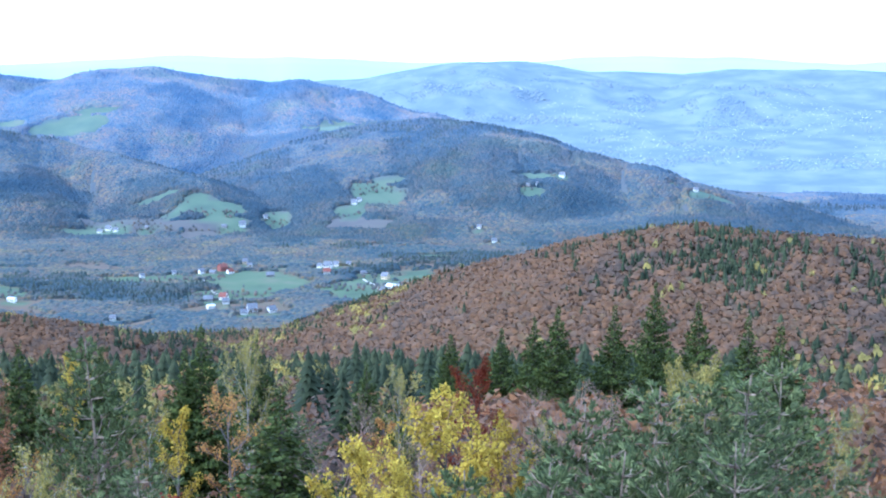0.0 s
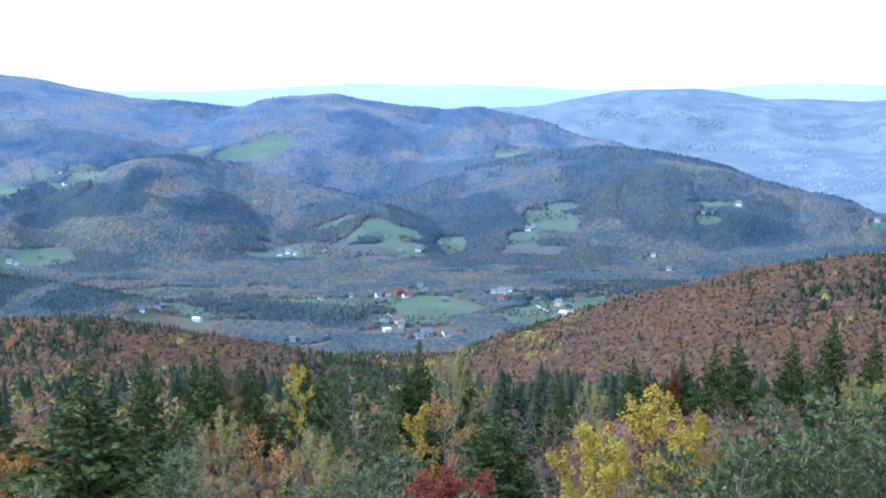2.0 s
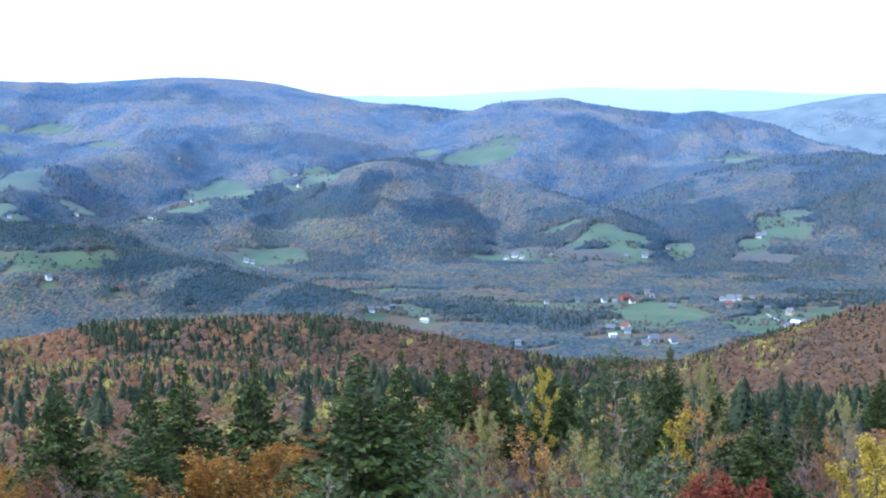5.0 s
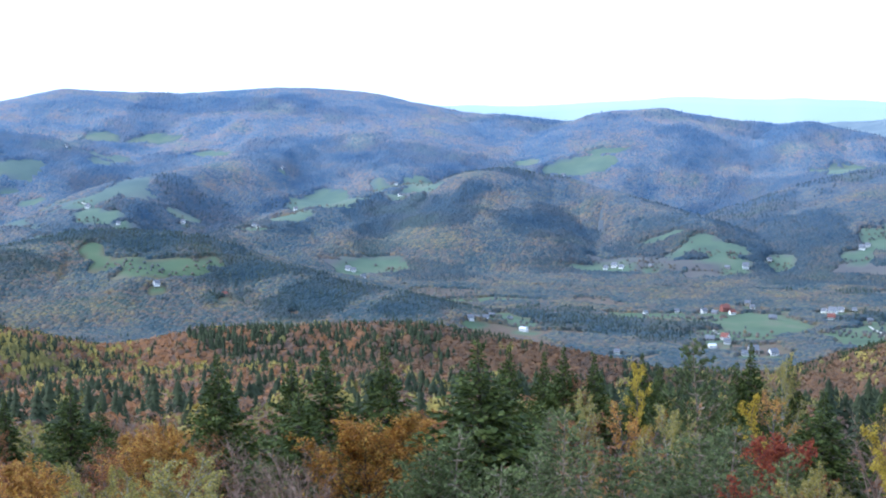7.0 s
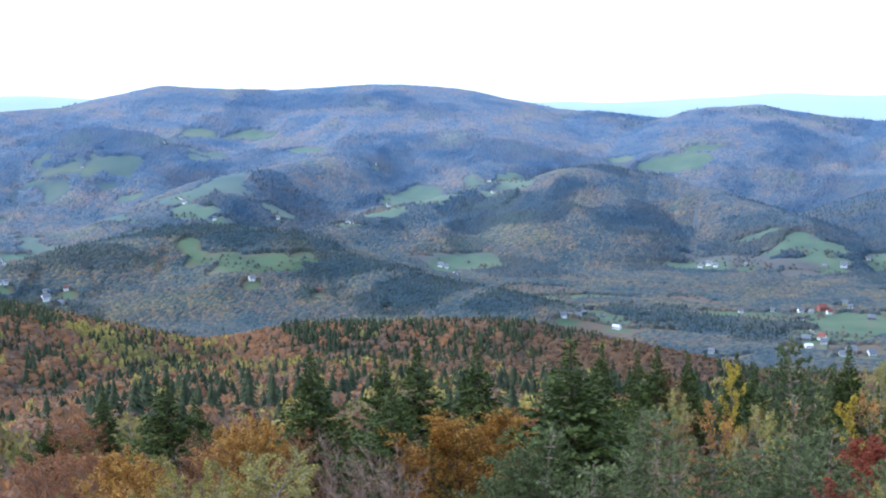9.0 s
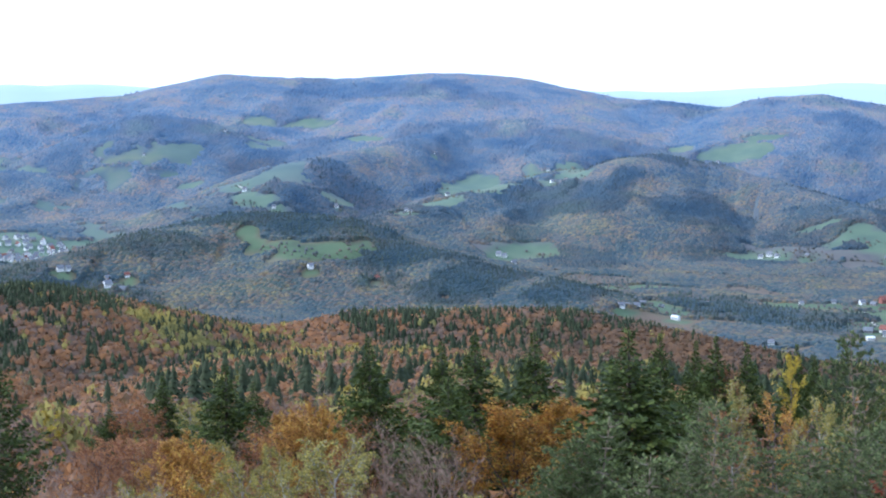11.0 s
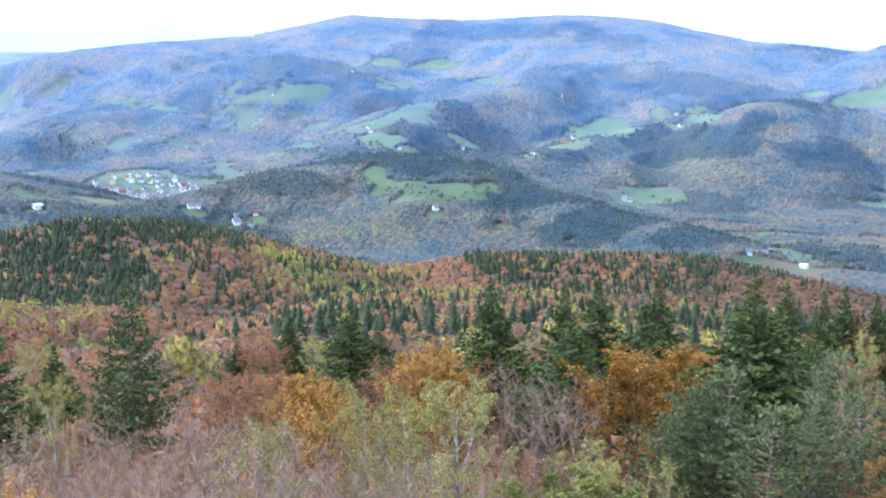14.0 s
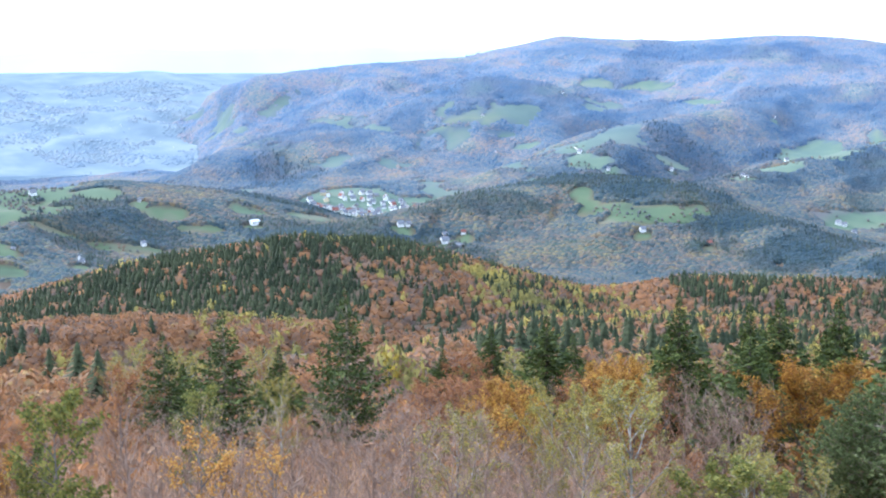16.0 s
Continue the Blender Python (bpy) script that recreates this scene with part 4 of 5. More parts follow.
PINES = [(-17.2, 103.6, 17.1, 3.5), (-21.4, 82.3, 12.8, 2.8), (-25.9, 75.7, 11.9, 3.1), (-27.5, 75.1, 10.4, 2.5), (-22.1, 71.7, 10.2, 3.1), (-21.0, 75.1, 10.7, 2.8), (-18.0, 83.1, 10.1, 3.1), (-16.7, 86.4, 10.5, 3.2), (-14.1, 86.9, 11.3, 3.5), (-13.1, 94.1, 11.6, 3.5), (-8.2, 79.6, 10.8, 2.2), (-27.1, 75.3, 10.7, 3.2), (-29.4, 76.5, 8.8, 2.5), (6.2, 89.1, 15.0, 3.5), (9.2, 91.3, 15.5, 3.8), (11.8, 94.4, 15.5, 3.8), (13.6, 94.5, 15.8, 3.8), (16.4, 99.7, 16.5, 3.8), (5.5, 74.2, 14.5, 3.1), (6.9, 72.3, 14.7, 3.1), (3.3, 74.0, 14.2, 3.1), (1.1, 76.8, 13.6, 2.5), (9.1, 74.4, 14.8, 3.1)]
OCHRES = [(-36.5, 87.7, 12.2, 5.9), (-41.2, 107.4, 10.7, 4.8), (-57.0, 94.1, 10.8, 3.2), (-56.6, 96.6, 10.8, 2.8), (-61.2, 85.3, 9.3, 3.4)]
BARES_A = [(-41.6, 85.4, 10.2, 4.0), (-48.9, 92.9, 10.6, 3.4), (-66.2, 111.9, 11.5, 4.0), (-62.8, 125.1, 10.2, 3.4), (-37.8, 81.7, 9.9, 3.4), (-48.7, 38.3, 10.6, 3.4), (-50.5, 42.5, 10.3, 3.4), (-44.6, 40.2, 10.5, 3.4), (-45.8, 44.7, 10.1, 3.4), (-45.6, 47.7, 10.5, 3.4), (-45.2, 50.8, 10.6, 3.4), (-41.0, 49.1, 10.6, 3.4), (-36.7, 50.0, 10.2, 3.4), (-31.6, 46.2, 9.7, 3.4), (-28.5, 45.8, 9.8, 2.9), (-34.0, 39.4, 10.2, 2.9), (-36.4, 34.3, 10.2, 2.9), (-40.4, 32.7, 10.2, 2.9), (-33.3, 42.5, 9.5, 2.9), (-34.6, 36.1, 9.9, 2.8), (-63.6, 48.6, 10.7, 3.4), (-42.4, 85.0, 9.1, 3.4), (7.3, 113.8, 14.1, 3.4), (9.7, 113.9, 14.2, 2.9)]
BARES_B = [(-0.5, 103.4, 13.5, 3.4), (5.7, 118.6, 13.7, 2.9), (-4.2, 98.3, 13.5, 3.4)]
BARES = BARES_A + BARES_B
RUSSETS = [(-43.7, 122.4, 10.5, 3.4), (-66.4, 87.7, 8.7, 3.4), (-41.3, 164.9, 13.8, 1.7), (-73.2, 95.1, 8.5, 4.0), (-78.6, 97.2, 7.6, 3.4), (-70.8, 96.9, 7.9, 3.4), (-87.3, 66.9, 10.8, 3.4)]
BIRCHS = [(-33.5, 59.1, 11.7, 3.0), (-41.4, 62.6, 10.9, 2.6), (-37.1, 59.4, 10.7, 2.5), (-17.1, 93.5, 12.8, 2.1), (-6.3, 74.7, 10.7, 2.6), (-17.4, 164.1, 16.4, 2.5), (-19.4, 128.5, 12.7, 2.1), (-28.7, 116.5, 12.9, 2.1), (-40.5, 52.1, 9.9, 2.8), (-117.3, 93.5, 11.2, 2.5), (-101.2, 96.7, 11.2, 2.5), (-121.4, 104.2, 9.5, 2.9), (-71.6, 69.9, 9.9, 2.5), (-27.1, 60.2, 8.4, 2.8), (18.3, 129.3, 15.9, 2.9), (-3.5, 167.4, 12.9, 1.8), (17.2, 134.1, 14.9, 2.3)]
COPPERS = [(-21.2, 97.7, 12.5, 2.2), (-18.9, 96.2, 12.1, 1.7), (-15.4, 139.1, 12.7, 2.9), (-35.4, 29.3, 10.7, 1.8), (-33.5, 31.6, 10.3, 1.7), (-36.3, 31.4, 10.6, 1.5)]
YELLOWS = [(-13.9, 109.1, 13.2, 1.4), (-35.6, 171.3, 15.0, 1.7), (-117.5, 136.3, 8.3, 1.8)]
REDS = [(-9.1, 84.5, 12.0, 3.0), (2.5, 138.3, 14.5, 2.8)]
FIRS_NEAR = [(-85.5, 76.9, 14.7, 4.5), (-96.5, 79.5, 12.7, 3.5), (-78.0, 84.5, 16.3, 4.5)]
GREENS = [(-64.5, 55.3, 10.2, 2.1), (-50.1, 33.1, 11.9, 2.5), (-24.0, 55.0, 8.0, 2.6), (-28.5, 57.5, 7.2, 2.4)]
MAPLES = [(0.7, 86.9, 15.4, 3.4), (-2.1, 82.7, 14.2, 2.4), (2.8, 90.8, 14.1, 2.2)]


class Shape:
    """Collects the corners and faces of one part."""

    def __init__(self):
        self.v, self.f = [], []

    def tube(self, points, radii, sides=4):
        base = len(self.v)
        for i, (p, r) in enumerate(zip(points, radii)):
            d = (points[min(i + 1, len(points) - 1)] - points[max(i - 1, 0)]).normalized()
            u = d.orthogonal().normalized()
            w = d.cross(u)
            for s in range(sides):
                a = 2 * math.pi * s / sides
                self.v.append(p + (u * math.cos(a) + w * math.sin(a)) * r)
        for i in range(len(points) - 1):
            for s in range(sides):
                a, b_ = base + i * sides + s, base + i * sides + (s + 1) % sides
                self.f += [(a, b_, b_ + sides), (a, b_ + sides, a + sides)]

    def blade(self, p, along, side, length, width, fold=0.15):
        """A leaf or needle spray: a folded kite."""
        n = along.cross(side)
        base = len(self.v)
        self.v += [p, p + along * length * 0.45 + side * width - n * fold * width, p + along * length, p + along * length * 0.45 - side * width - n * fold * width]
        self.f += [(base, base + 1, base + 2), (base, base + 2, base + 3)]

    def mesh(self, name, mat):
        me = bpy.data.meshes.new(name)
        me.from_pydata([tuple(p) for p in self.v], [], self.f)
        me.materials.append(mat)
        return me


def rand_dir(q):
    return Vector((q.gauss(0, 1), q.gauss(0, 1), q.gauss(0, 1))).normalized()


def spruce_shapes(seed, ratio, layered=False, thick=1.0):
    """A spruce of unit height: whorls of drooping boughs set with sprays. ratio: half-width to height."""
    q = random.Random(seed)
    trunk, crown = Shape(), Shape()
    bend = Vector((q.uniform(-0.012, 0.012), q.uniform(-0.012, 0.012), 0))
    trunk.tube([Vector((0, 0, -0.03)), Vector((0, 0, 0.35)), bend + Vector((0, 0, 0.7)), Vector((0, 0, 1.0))], [0.013, 0.010, 0.006, 0.001], 7)
    z, turn = (0.14 if not layered else 0.22), 0.0
    step0 = 0.024 if not layered else 0.036
    while z < 0.985:
        u = (z - 0.1) / 0.9
        reach = ratio * min(1.0, (1 - u) / 0.62) ** 1.25 * (0.9 + 0.1 * math.sin(z * 40)) * q.uniform(0.78, 1.15)
        if z < 0.3:
            reach *= 0.75 + (z - 0.14) * 1.5
        n = 7 if u < 0.5 else 5
        turn += 1.1
        for k in range(n):
            a = turn + 2 * math.pi * k / n + q.uniform(-0.25, 0.25)
            L = max(0.012, reach * q.uniform(0.65, 1.15)) * (0.6 if layered and q.random() < 0.3 else 1)
            out = Vector((math.cos(a), math.sin(a), 0))
            side = Vector((-out.y, out.x, 0))
            zb, z = z, min(0.985, z + q.uniform(-0.9, 0.9) * step0)
            rise = 0.35 * u - 0.12
            tip = 0.16 + 0.15 * u
            if L > 0.05:
                trunk.tube([Vector((0, 0, z)), Vector((0, 0, z)) + out * L * 0.6 + Vector((0, 0, L * (rise * 0.6 - 0.1)))], [0.0022, 0.001], 3)
            m = max(6, int(L * 240 * thick))
            for j in range(m):
                s = (j + q.random()) / m
                s = s ** 0.8
                p = out * L * s + Vector((0, 0, z + L * (rise * s - 0.42 * s * (1 - s) + tip * s * s * 0.6)))
                spread = L * 0.42 * (1 - 0.75 * s) + 0.004
                p += side * q.uniform(-spread, spread) + Vector((0, 0, q.uniform(-0.011, 0.008)))
                d = (out + side * q.uniform(-0.9, 0.9) + Vector((0, 0, q.uniform(-0.9, 0.5)))).normalized()
                w = d.cross(Vector((q.uniform(-1, 1), q.uniform(-1, 1), 0.6))).normalized()
                ln = q.uniform(0.015, 0.027) / thick ** 0.5 * (0.45 + 0.55 * min(1, (1 - u) * 3))
                crown.blade(p, d, w, ln, ln * 0.4)
            z = zb
        z += step0 * (1.05 - 0.55 * u) * q.uniform(0.85, 1.15)
    for k in range(6):
        crown.blade(Vector((0, 0, 0.965 + 0.006 * k)), (rand_dir(q) * 0.5 + Vector((0, 0, 1))).normalized(), Vector((1, 0, 0)), 0.014, 0.003)
    return trunk, crown


def pine_shapes(seed, ratio, tufts=90):
    """A pine of unit height: pale trunk, upswept branches that end in tufts of long needles."""
    q = random.Random(seed)
    trunk, crown = Shape(), Shape()
    lean = Vector((q.uniform(-0.03, 0.03), q.uniform(-0.03, 0.03), 0))

    def stem(z):
        return Vector((0, 0, z)) + lean * math.sin(z * 4)

    trunk.tube([stem(k / 8 * 1.0 - 0.02) for k in range(9)], [0.012 * (1 - 0.88 * k / 8) for k in range(9)], 7)
    z, turn = 0.25, q.uniform(0, 6)
    while z < 0.97:
        u = (z - 0.2) / 0.8
        reach = ratio * (0.55 + 0.75 * u if u < 0.45 else 0.89 * (1 - u) / 0.55 + 0.12) * q.uniform(0.8, 1.1)
        turn += 1.3
        for k in range(5):
            a = turn + 2 * math.pi * k / 5 + q.uniform(-0.4, 0.4)
            L = reach * q.uniform(0.55, 1.15)
            out = Vector((math.cos(a), math.sin(a), 0))
            side = Vector((-out.y, out.x, 0))
            pts = [stem(z), stem(z) + out * L * 0.5 + Vector((0, 0, L * 0.12)), stem(z) + out * L + Vector((0, 0, L * 0.5))]
            trunk.tube(pts, [0.003, 0.002, 0.0008], 3)
            m = max(4, int(L * tufts))
            for j in range(m):
                s = 0.25 + 0.75 * (j + q.random()) / m
                p = (pts[0].lerp(pts[1], s * 2) if s < 0.5 else pts[1].lerp(pts[2], s * 2 - 1)) + side * q.uniform(-0.32, 0.32) * L + Vector((0, 0, q.uniform(-0.012, 0.012)))
                up = (out * 0.5 + side * q.uniform(-0.6, 0.6) + Vector((0, 0, q.uniform(0.3, 1.0)))).normalized()
                for i in range(9):
                    d = (up + rand_dir(q) * 0.75).normalized()
                    crown.blade(p, d, d.orthogonal().normalized(), q.uniform(0.016, 0.03), 0.0027)
        z += 0.05 * q.uniform(0.8, 1.2)
    return trunk, crown


def broadleaf_shapes(seed, ratio, leaf=0.012, per_twig=7, upright=0.6, droop=0.0, clear=0.22, limbs=11, twigs=6, keep=1.0, thin=1.0):
    """A broadleaf tree of unit height: trunk, limbs, branches and twigs, with leaves along the twigs."""
    q = random.Random(seed)
    wood, crown = Shape(), Shape()
    lean = Vector((q.uniform(-0.05, 0.05), q.uniform(-0.05, 0.05), 0))
    top = 0.93

    def stem(z):
        return Vector((0, 0, z)) + lean * z * z + Vector((math.sin(z * 9 + seed), math.cos(z * 7 + seed), 0)) * 0.008 * z

    wood.tube([stem(k / 7 * top - 0.02) for k in range(8)], [0.014 * (0.4 + 0.6 * thin) * (1 - 0.9 * k / 7) for k in range(8)], 6)
    for i in range(limbs):
        z = clear + (top - clear) * (i + q.random() * 0.8) / limbs
        u = (z - clear) / (1 - clear)
        a = i * 2.4 + q.uniform(-0.4, 0.4)
        L = ratio * (0.75 + 0.9 * u * (1 - u)) * (1.0 if u < 0.6 else 1.55 - 0.9 * u) * q.uniform(0.85, 1.15) * 1.1
        d = Vector((math.cos(a), math.sin(a), upright * (0.7 + 0.8 * u))).normalized()
        p0 = stem(z)
        pts = [p0]
        for k in range(3):
            d = (d + rand_dir(q) * 0.16 + Vector((0, 0, 0.1))).normalized()
            pts.append(pts[-1] + d * L / 2.4)
        r0 = 0.0055 * thin * (1.1 - 0.6 * u)
        wood.tube(pts, [r0, r0 * 0.7, r0 * 0.45, r0 * 0.2], 4)
        for j in range(7):
            s = 0.2 + 0.8 * (j + q.random() * 0.7) / 7
            seg = min(2, int(s * 3))
            p1 = pts[seg].lerp(pts[seg + 1], s * 3 - seg)
            d1 = ((pts[seg + 1] - pts[seg]).normalized() * 0.8 + rand_dir(q) * 0.75 + Vector((0, 0, 0.25 * upright))).normalized()
            L1 = L * q.uniform(0.35, 0.6) * (1.15 - 0.5 * s)
            mid = p1 + d1 * L1 * 0.5
            d1b = (d1 + rand_dir(q) * 0.25 + Vector((0, 0, 0.15 - droop))).normalized()
            end = mid + d1b * L1 * 0.5
            wood.tube([p1, mid, end], [r0 * 0.38, r0 * 0.25, r0 * 0.12], 3)
            for k in range(twigs):
                t = (k + q.random()) / twigs
                p2 = p1.lerp(mid, t * 2) if t < 0.5 else mid.lerp(end, t * 2 - 1)
                d2 = (d1b * 0.7 + rand_dir(q) * 0.8 + Vector((0, 0, 0.25 * upright - droop * 1.3))).normalized()
                L2 = L1 * q.uniform(0.25, 0.5)
                tip = p2 + d2 * L2 - Vector((0, 0, droop * L2))
                wood.blade(p2, (tip - p2).normalized(), d2.orthogonal().normalized(), (tip - p2).length, 0.0011)
                if q.random() > keep:
                    continue
                for n in range(per_twig):
                    c = p2.lerp(tip, q.uniform(0.15, 1.1)) + rand_dir(q) * leaf * 1.3
                    e = (rand_dir(q) + Vector((0, 0, -0.3))).normalized()
                    crown.blade(c, e, e.orthogonal().normalized(), leaf * q.uniform(0.8, 1.5), leaf * q.uniform(0.4, 0.6))
    return wood, crown


def fitted(shapes, ratio):
    """Brings a tree to unit height and to its half-width."""
    pts = np.array([tuple(p) for s in shapes for p in s.v])
    up, out = 1 / pts[:, 2].max(), ratio / np.percentile(np.hypot(pts[:, 0], pts[:, 1]), 97)
    for s in shapes:
        s.v = [Vector((p.x * out, p.y * out, p.z * up)) for p in s.v]
    return shapes


def bark(name, lo, hi, scale):
    m, nt, b = material(name, 0.9, 0.2)
    n = noise_tex(nt, scale, 5)
    nt.links.new(ramp(nt, n, [(0.35, lo), (0.65, hi)]), b.inputs["Base Color"])
    bump(nt, b, n, 0.4, 0.02)
    return m


m_bark_dark = bark("dark_bark", (0.05, 0.04, 0.032), (0.11, 0.09, 0.07), 30)
m_bark_pine = bark("pine_bark", (0.13, 0.09, 0.06), (0.3, 0.24, 0.18), 30)
m_bark_birch = bark("birch_bark", (0.14, 0.12, 0.1), (0.45, 0.42, 0.37), 20)
m_bark_twig = bark("grey_brown_twigs", (0.16, 0.105, 0.078), (0.32, 0.225, 0.17), 20)
m_bark_grey = bark("grey_bark", (0.09, 0.075, 0.065), (0.2, 0.175, 0.155), 20)
m_spruce = leaves("spruce_needles", [(0.0, (0.03, 0.044, 0.009)), (0.6, (0.066, 0.088, 0.016)), (1.0, (0.125, 0.148, 0.028))], 0.15, grain=6)
m_fir = leaves("fir_needles", [(0.0, (0.03, 0.043, 0.01)), (0.6, (0.062, 0.082, 0.017)), (1.0, (0.11, 0.13, 0.028))], 0.15, grain=6)
m_pine = leaves("pine_needles", [(0.0, (0.05, 0.066, 0.024)), (0.6, (0.12, 0.145, 0.052)), (1.0, (0.22, 0.245, 0.09))], 0.15, grain=6)
m_ochre = leaves("ochre_leaves", [(0.0, (0.19, 0.078, 0.018)), (0.5, (0.36, 0.168, 0.03)), (0.8, (0.48, 0.27, 0.045)), (1.0, (0.58, 0.4, 0.07))], 0.3, grain=4)
m_russet = leaves("russet_leaves", [(0.0, (0.16, 0.07, 0.034)), (0.5, (0.295, 0.125, 0.052)), (1.0, (0.42, 0.205, 0.078))], 0.3, grain=4)
m_birch = leaves("birch_leaves", [(0.0, (0.16, 0.15, 0.045)), (0.5, (0.28, 0.24, 0.065)), (0.8, (0.4, 0.32, 0.08)), (1.0, (0.52, 0.4, 0.085))], 0.3, grain=4)
m_copper = leaves("orange_leaves", [(0.0, (0.24, 0.11, 0.035)), (0.5, (0.4, 0.2, 0.05)), (1.0, (0.55, 0.32, 0.07))], 0.3, grain=4)
m_yellow = leaves("yellow_leaves", [(0.0, (0.26, 0.18, 0.02)), (0.5, (0.46, 0.33, 0.035)), (1.0, (0.62, 0.48, 0.06))], 0.3, grain=4)
m_red = leaves("red_leaves", [(0.0, (0.11, 0.022, 0.015)), (0.5, (0.22, 0.045, 0.022)), (1.0, (0.34, 0.09, 0.03))], 0.3, grain=4)
m_green = leaves("green_leaves", [(0.0, (0.08, 0.092, 0.02)), (0.5, (0.155, 0.158, 0.034)), (1.0, (0.28, 0.245, 0.055))], 0.3, grain=4)

# half-width to height of each kind's pattern
RATIO = dict(spruce=0.25, fir=0.3, pine=0.26, ochre=0.42, russet=0.38, birch=0.26, copper=0.17, yellow=0.12, maple=0.22, red=0.24, green=0.2, bare=0.34)
SHAPES = {
    "spruce": lambda s: spruce_shapes(s, 0.25),
    "fir": lambda s: spruce_shapes(s, 0.3, True),
    "pine": lambda s: pine_shapes(s, 0.26),
    "ochre": lambda s: broadleaf_shapes(s, 0.42, 0.0125, 20, 1.5, 0, 0.08, 15, 7),
    "russet": lambda s: broadleaf_shapes(s, 0.38, 0.0125, 10, 1.4, 0, 0.12, 13, 7),
    "birch": lambda s: broadleaf_shapes(s, 0.26, 0.0085, 14, 1.2, 0.4, 0.12, 14, 7),
    "copper": lambda s: broadleaf_shapes(s, 0.17, 0.011, 5, 1.0, 0, 0.2, 10, 5),
    "yellow": lambda s: broadleaf_shapes(s, 0.12, 0.010, 7, 1.3, 0, 0.15, 12, 5),
    "maple": lambda s: broadleaf_shapes(s, 0.22, 0.0095, 16, 0.7, 0, 0.2, 13, 7, 0.95),
    "red": lambda s: broadleaf_shapes(s, 0.24, 0.0105, 14, 1.1, 0, 0.12, 13, 7),
    "green": lambda s: broadleaf_shapes(s, 0.2, 0.016, 7, 0.8),
    "bare": lambda s: broadleaf_shapes(s, 0.34, 0.009, 1, 1.9, 0, 0.12, 14, 11, 0.1, 0.8),
}
# kind: category, label, bark, foliage, number of shapes
KINDS = {
    "spruce": ("spruce", "dark green spruce among the autumn trees", m_bark_dark, m_spruce, 4),
    "fir": ("fir", "dark fir with layered boughs and gaps", m_bark_pine, m_fir, 2),
    "pine": ("pine", "grey-green pine with a pale trunk", m_bark_pine, m_pine, 4),
    "ochre": ("beech", "ochre and orange beech in full autumn leaf", m_bark_dark, m_ochre, 2),
    "russet": ("beech", "russet-brown beech with thinning leaves", m_bark_grey, m_russet, 3),
    "birch": ("birch", "yellow-green birch with drooping twigs and a white trunk", m_bark_birch, m_birch, 4),
    "copper": ("tree", "young tree with sparse orange leaves", m_bark_grey, m_copper, 2),
    "yellow": ("tree", "slim tree with golden yellow leaves", m_bark_grey, m_yellow, 1),
    "maple": ("maple", "maple with bright yellow leaves on dark limbs", m_bark_dark, m_yellow, 3),
    "red": ("beech", "deep red copper beech", m_bark_dark, m_red, 1),
    "green": ("tree", "broadleaf tree still in green leaf", m_bark_grey, m_green, 1),
    "bare": ("tree", "bare leafless tree with grey-brown twigs", m_bark_twig, m_copper, 4),
}
PLANTED = dict(spruce=SPRUCES, fir=FIRS_NEAR, pine=PINES, ochre=OCHRES, russet=RUSSETS, birch=BIRCHS, copper=COPPERS, yellow=YELLOWS, maple=MAPLES, red=REDS, green=GREENS, bare=BARES)


def tree_meshes(kind, shapes):
    """The trunk and the crown of a pattern tree of unit height."""
    return [shape.mesh(name, mat) for shape, name, mat in zip(fitted(shapes, RATIO[kind]), ("trunk", "crown"), KINDS[kind][2:4])]


def plant(kind, meshes, x, y, height, half, turn):
    category, label, *_ = KINDS[kind]
    name = category if category != "tree" else {"bare": "bare_tree", "copper": "orange_tree", "yellow": "yellow_tree", "green": "green_tree"}[kind]
    z = float(ground(np.array([x]), np.array([y]))[0])
    root = new(name)
    wide = half / RATIO[kind]
    root.matrix_world = pose(x, y, z, 0, 0, turn) @ Matrix.Diagonal((wide, wide, height, 1))
    root.empty_display_size = 0.1
    tagged(root, label, category, "trees round the lookout")
    for part_name, me in zip(("trunk", "crown"), meshes):
        ob = new(part_name, me)
        ob.parent = root


tree_rng = random.Random(11)
FILLER_SHAPES = {
    "pine": (lambda k: pine_shapes(301 + k, 0.26, 32), 2),
    "spruce": (lambda k: spruce_shapes(311 + k, 0.25, False, 0.45), 3),
    "birch": (lambda k: broadleaf_shapes(321 + k, 0.26, 0.0125, 8, 1.2, 0.35, 0.1, 10, 5), 2),
    "russet": (lambda k: broadleaf_shapes(331 + k, 0.38, 0.019, 6, 1.4, 0, 0.1, 10, 5), 3),
    "ochre": (lambda k: broadleaf_shapes(341 + k, 0.42, 0.019, 7, 1.4, 0, 0.1, 10, 5), 2),
    "copper": (lambda k: broadleaf_shapes(351 + k, 0.17, 0.016, 5, 1.0, 0, 0.12, 9, 4), 1),
    "bare": (lambda k: broadleaf_shapes(361 + k, 0.34, 0.012, 1, 2.0, 0, 0.06, 12, 9, 0.06, 0.45), 4),
}
FILLERS = {kind: [tree_meshes(kind, build(k)) for k in range(count)] for kind, (build, count) in FILLER_SHAPES.items()}
TREE_MESHES = {kind: [tree_meshes(kind, SHAPES[kind](100 + 7 * n)) for n in range(KINDS[kind][4])] for kind in KINDS}
taken = []
for kind, rows in PLANTED.items():
    for n, (x, y, height, half) in enumerate(rows):
        plant(kind, TREE_MESHES[kind][n % KINDS[kind][4]], x, y, height, half, tree_rng.uniform(0, 360))
        taken.append((x, y))
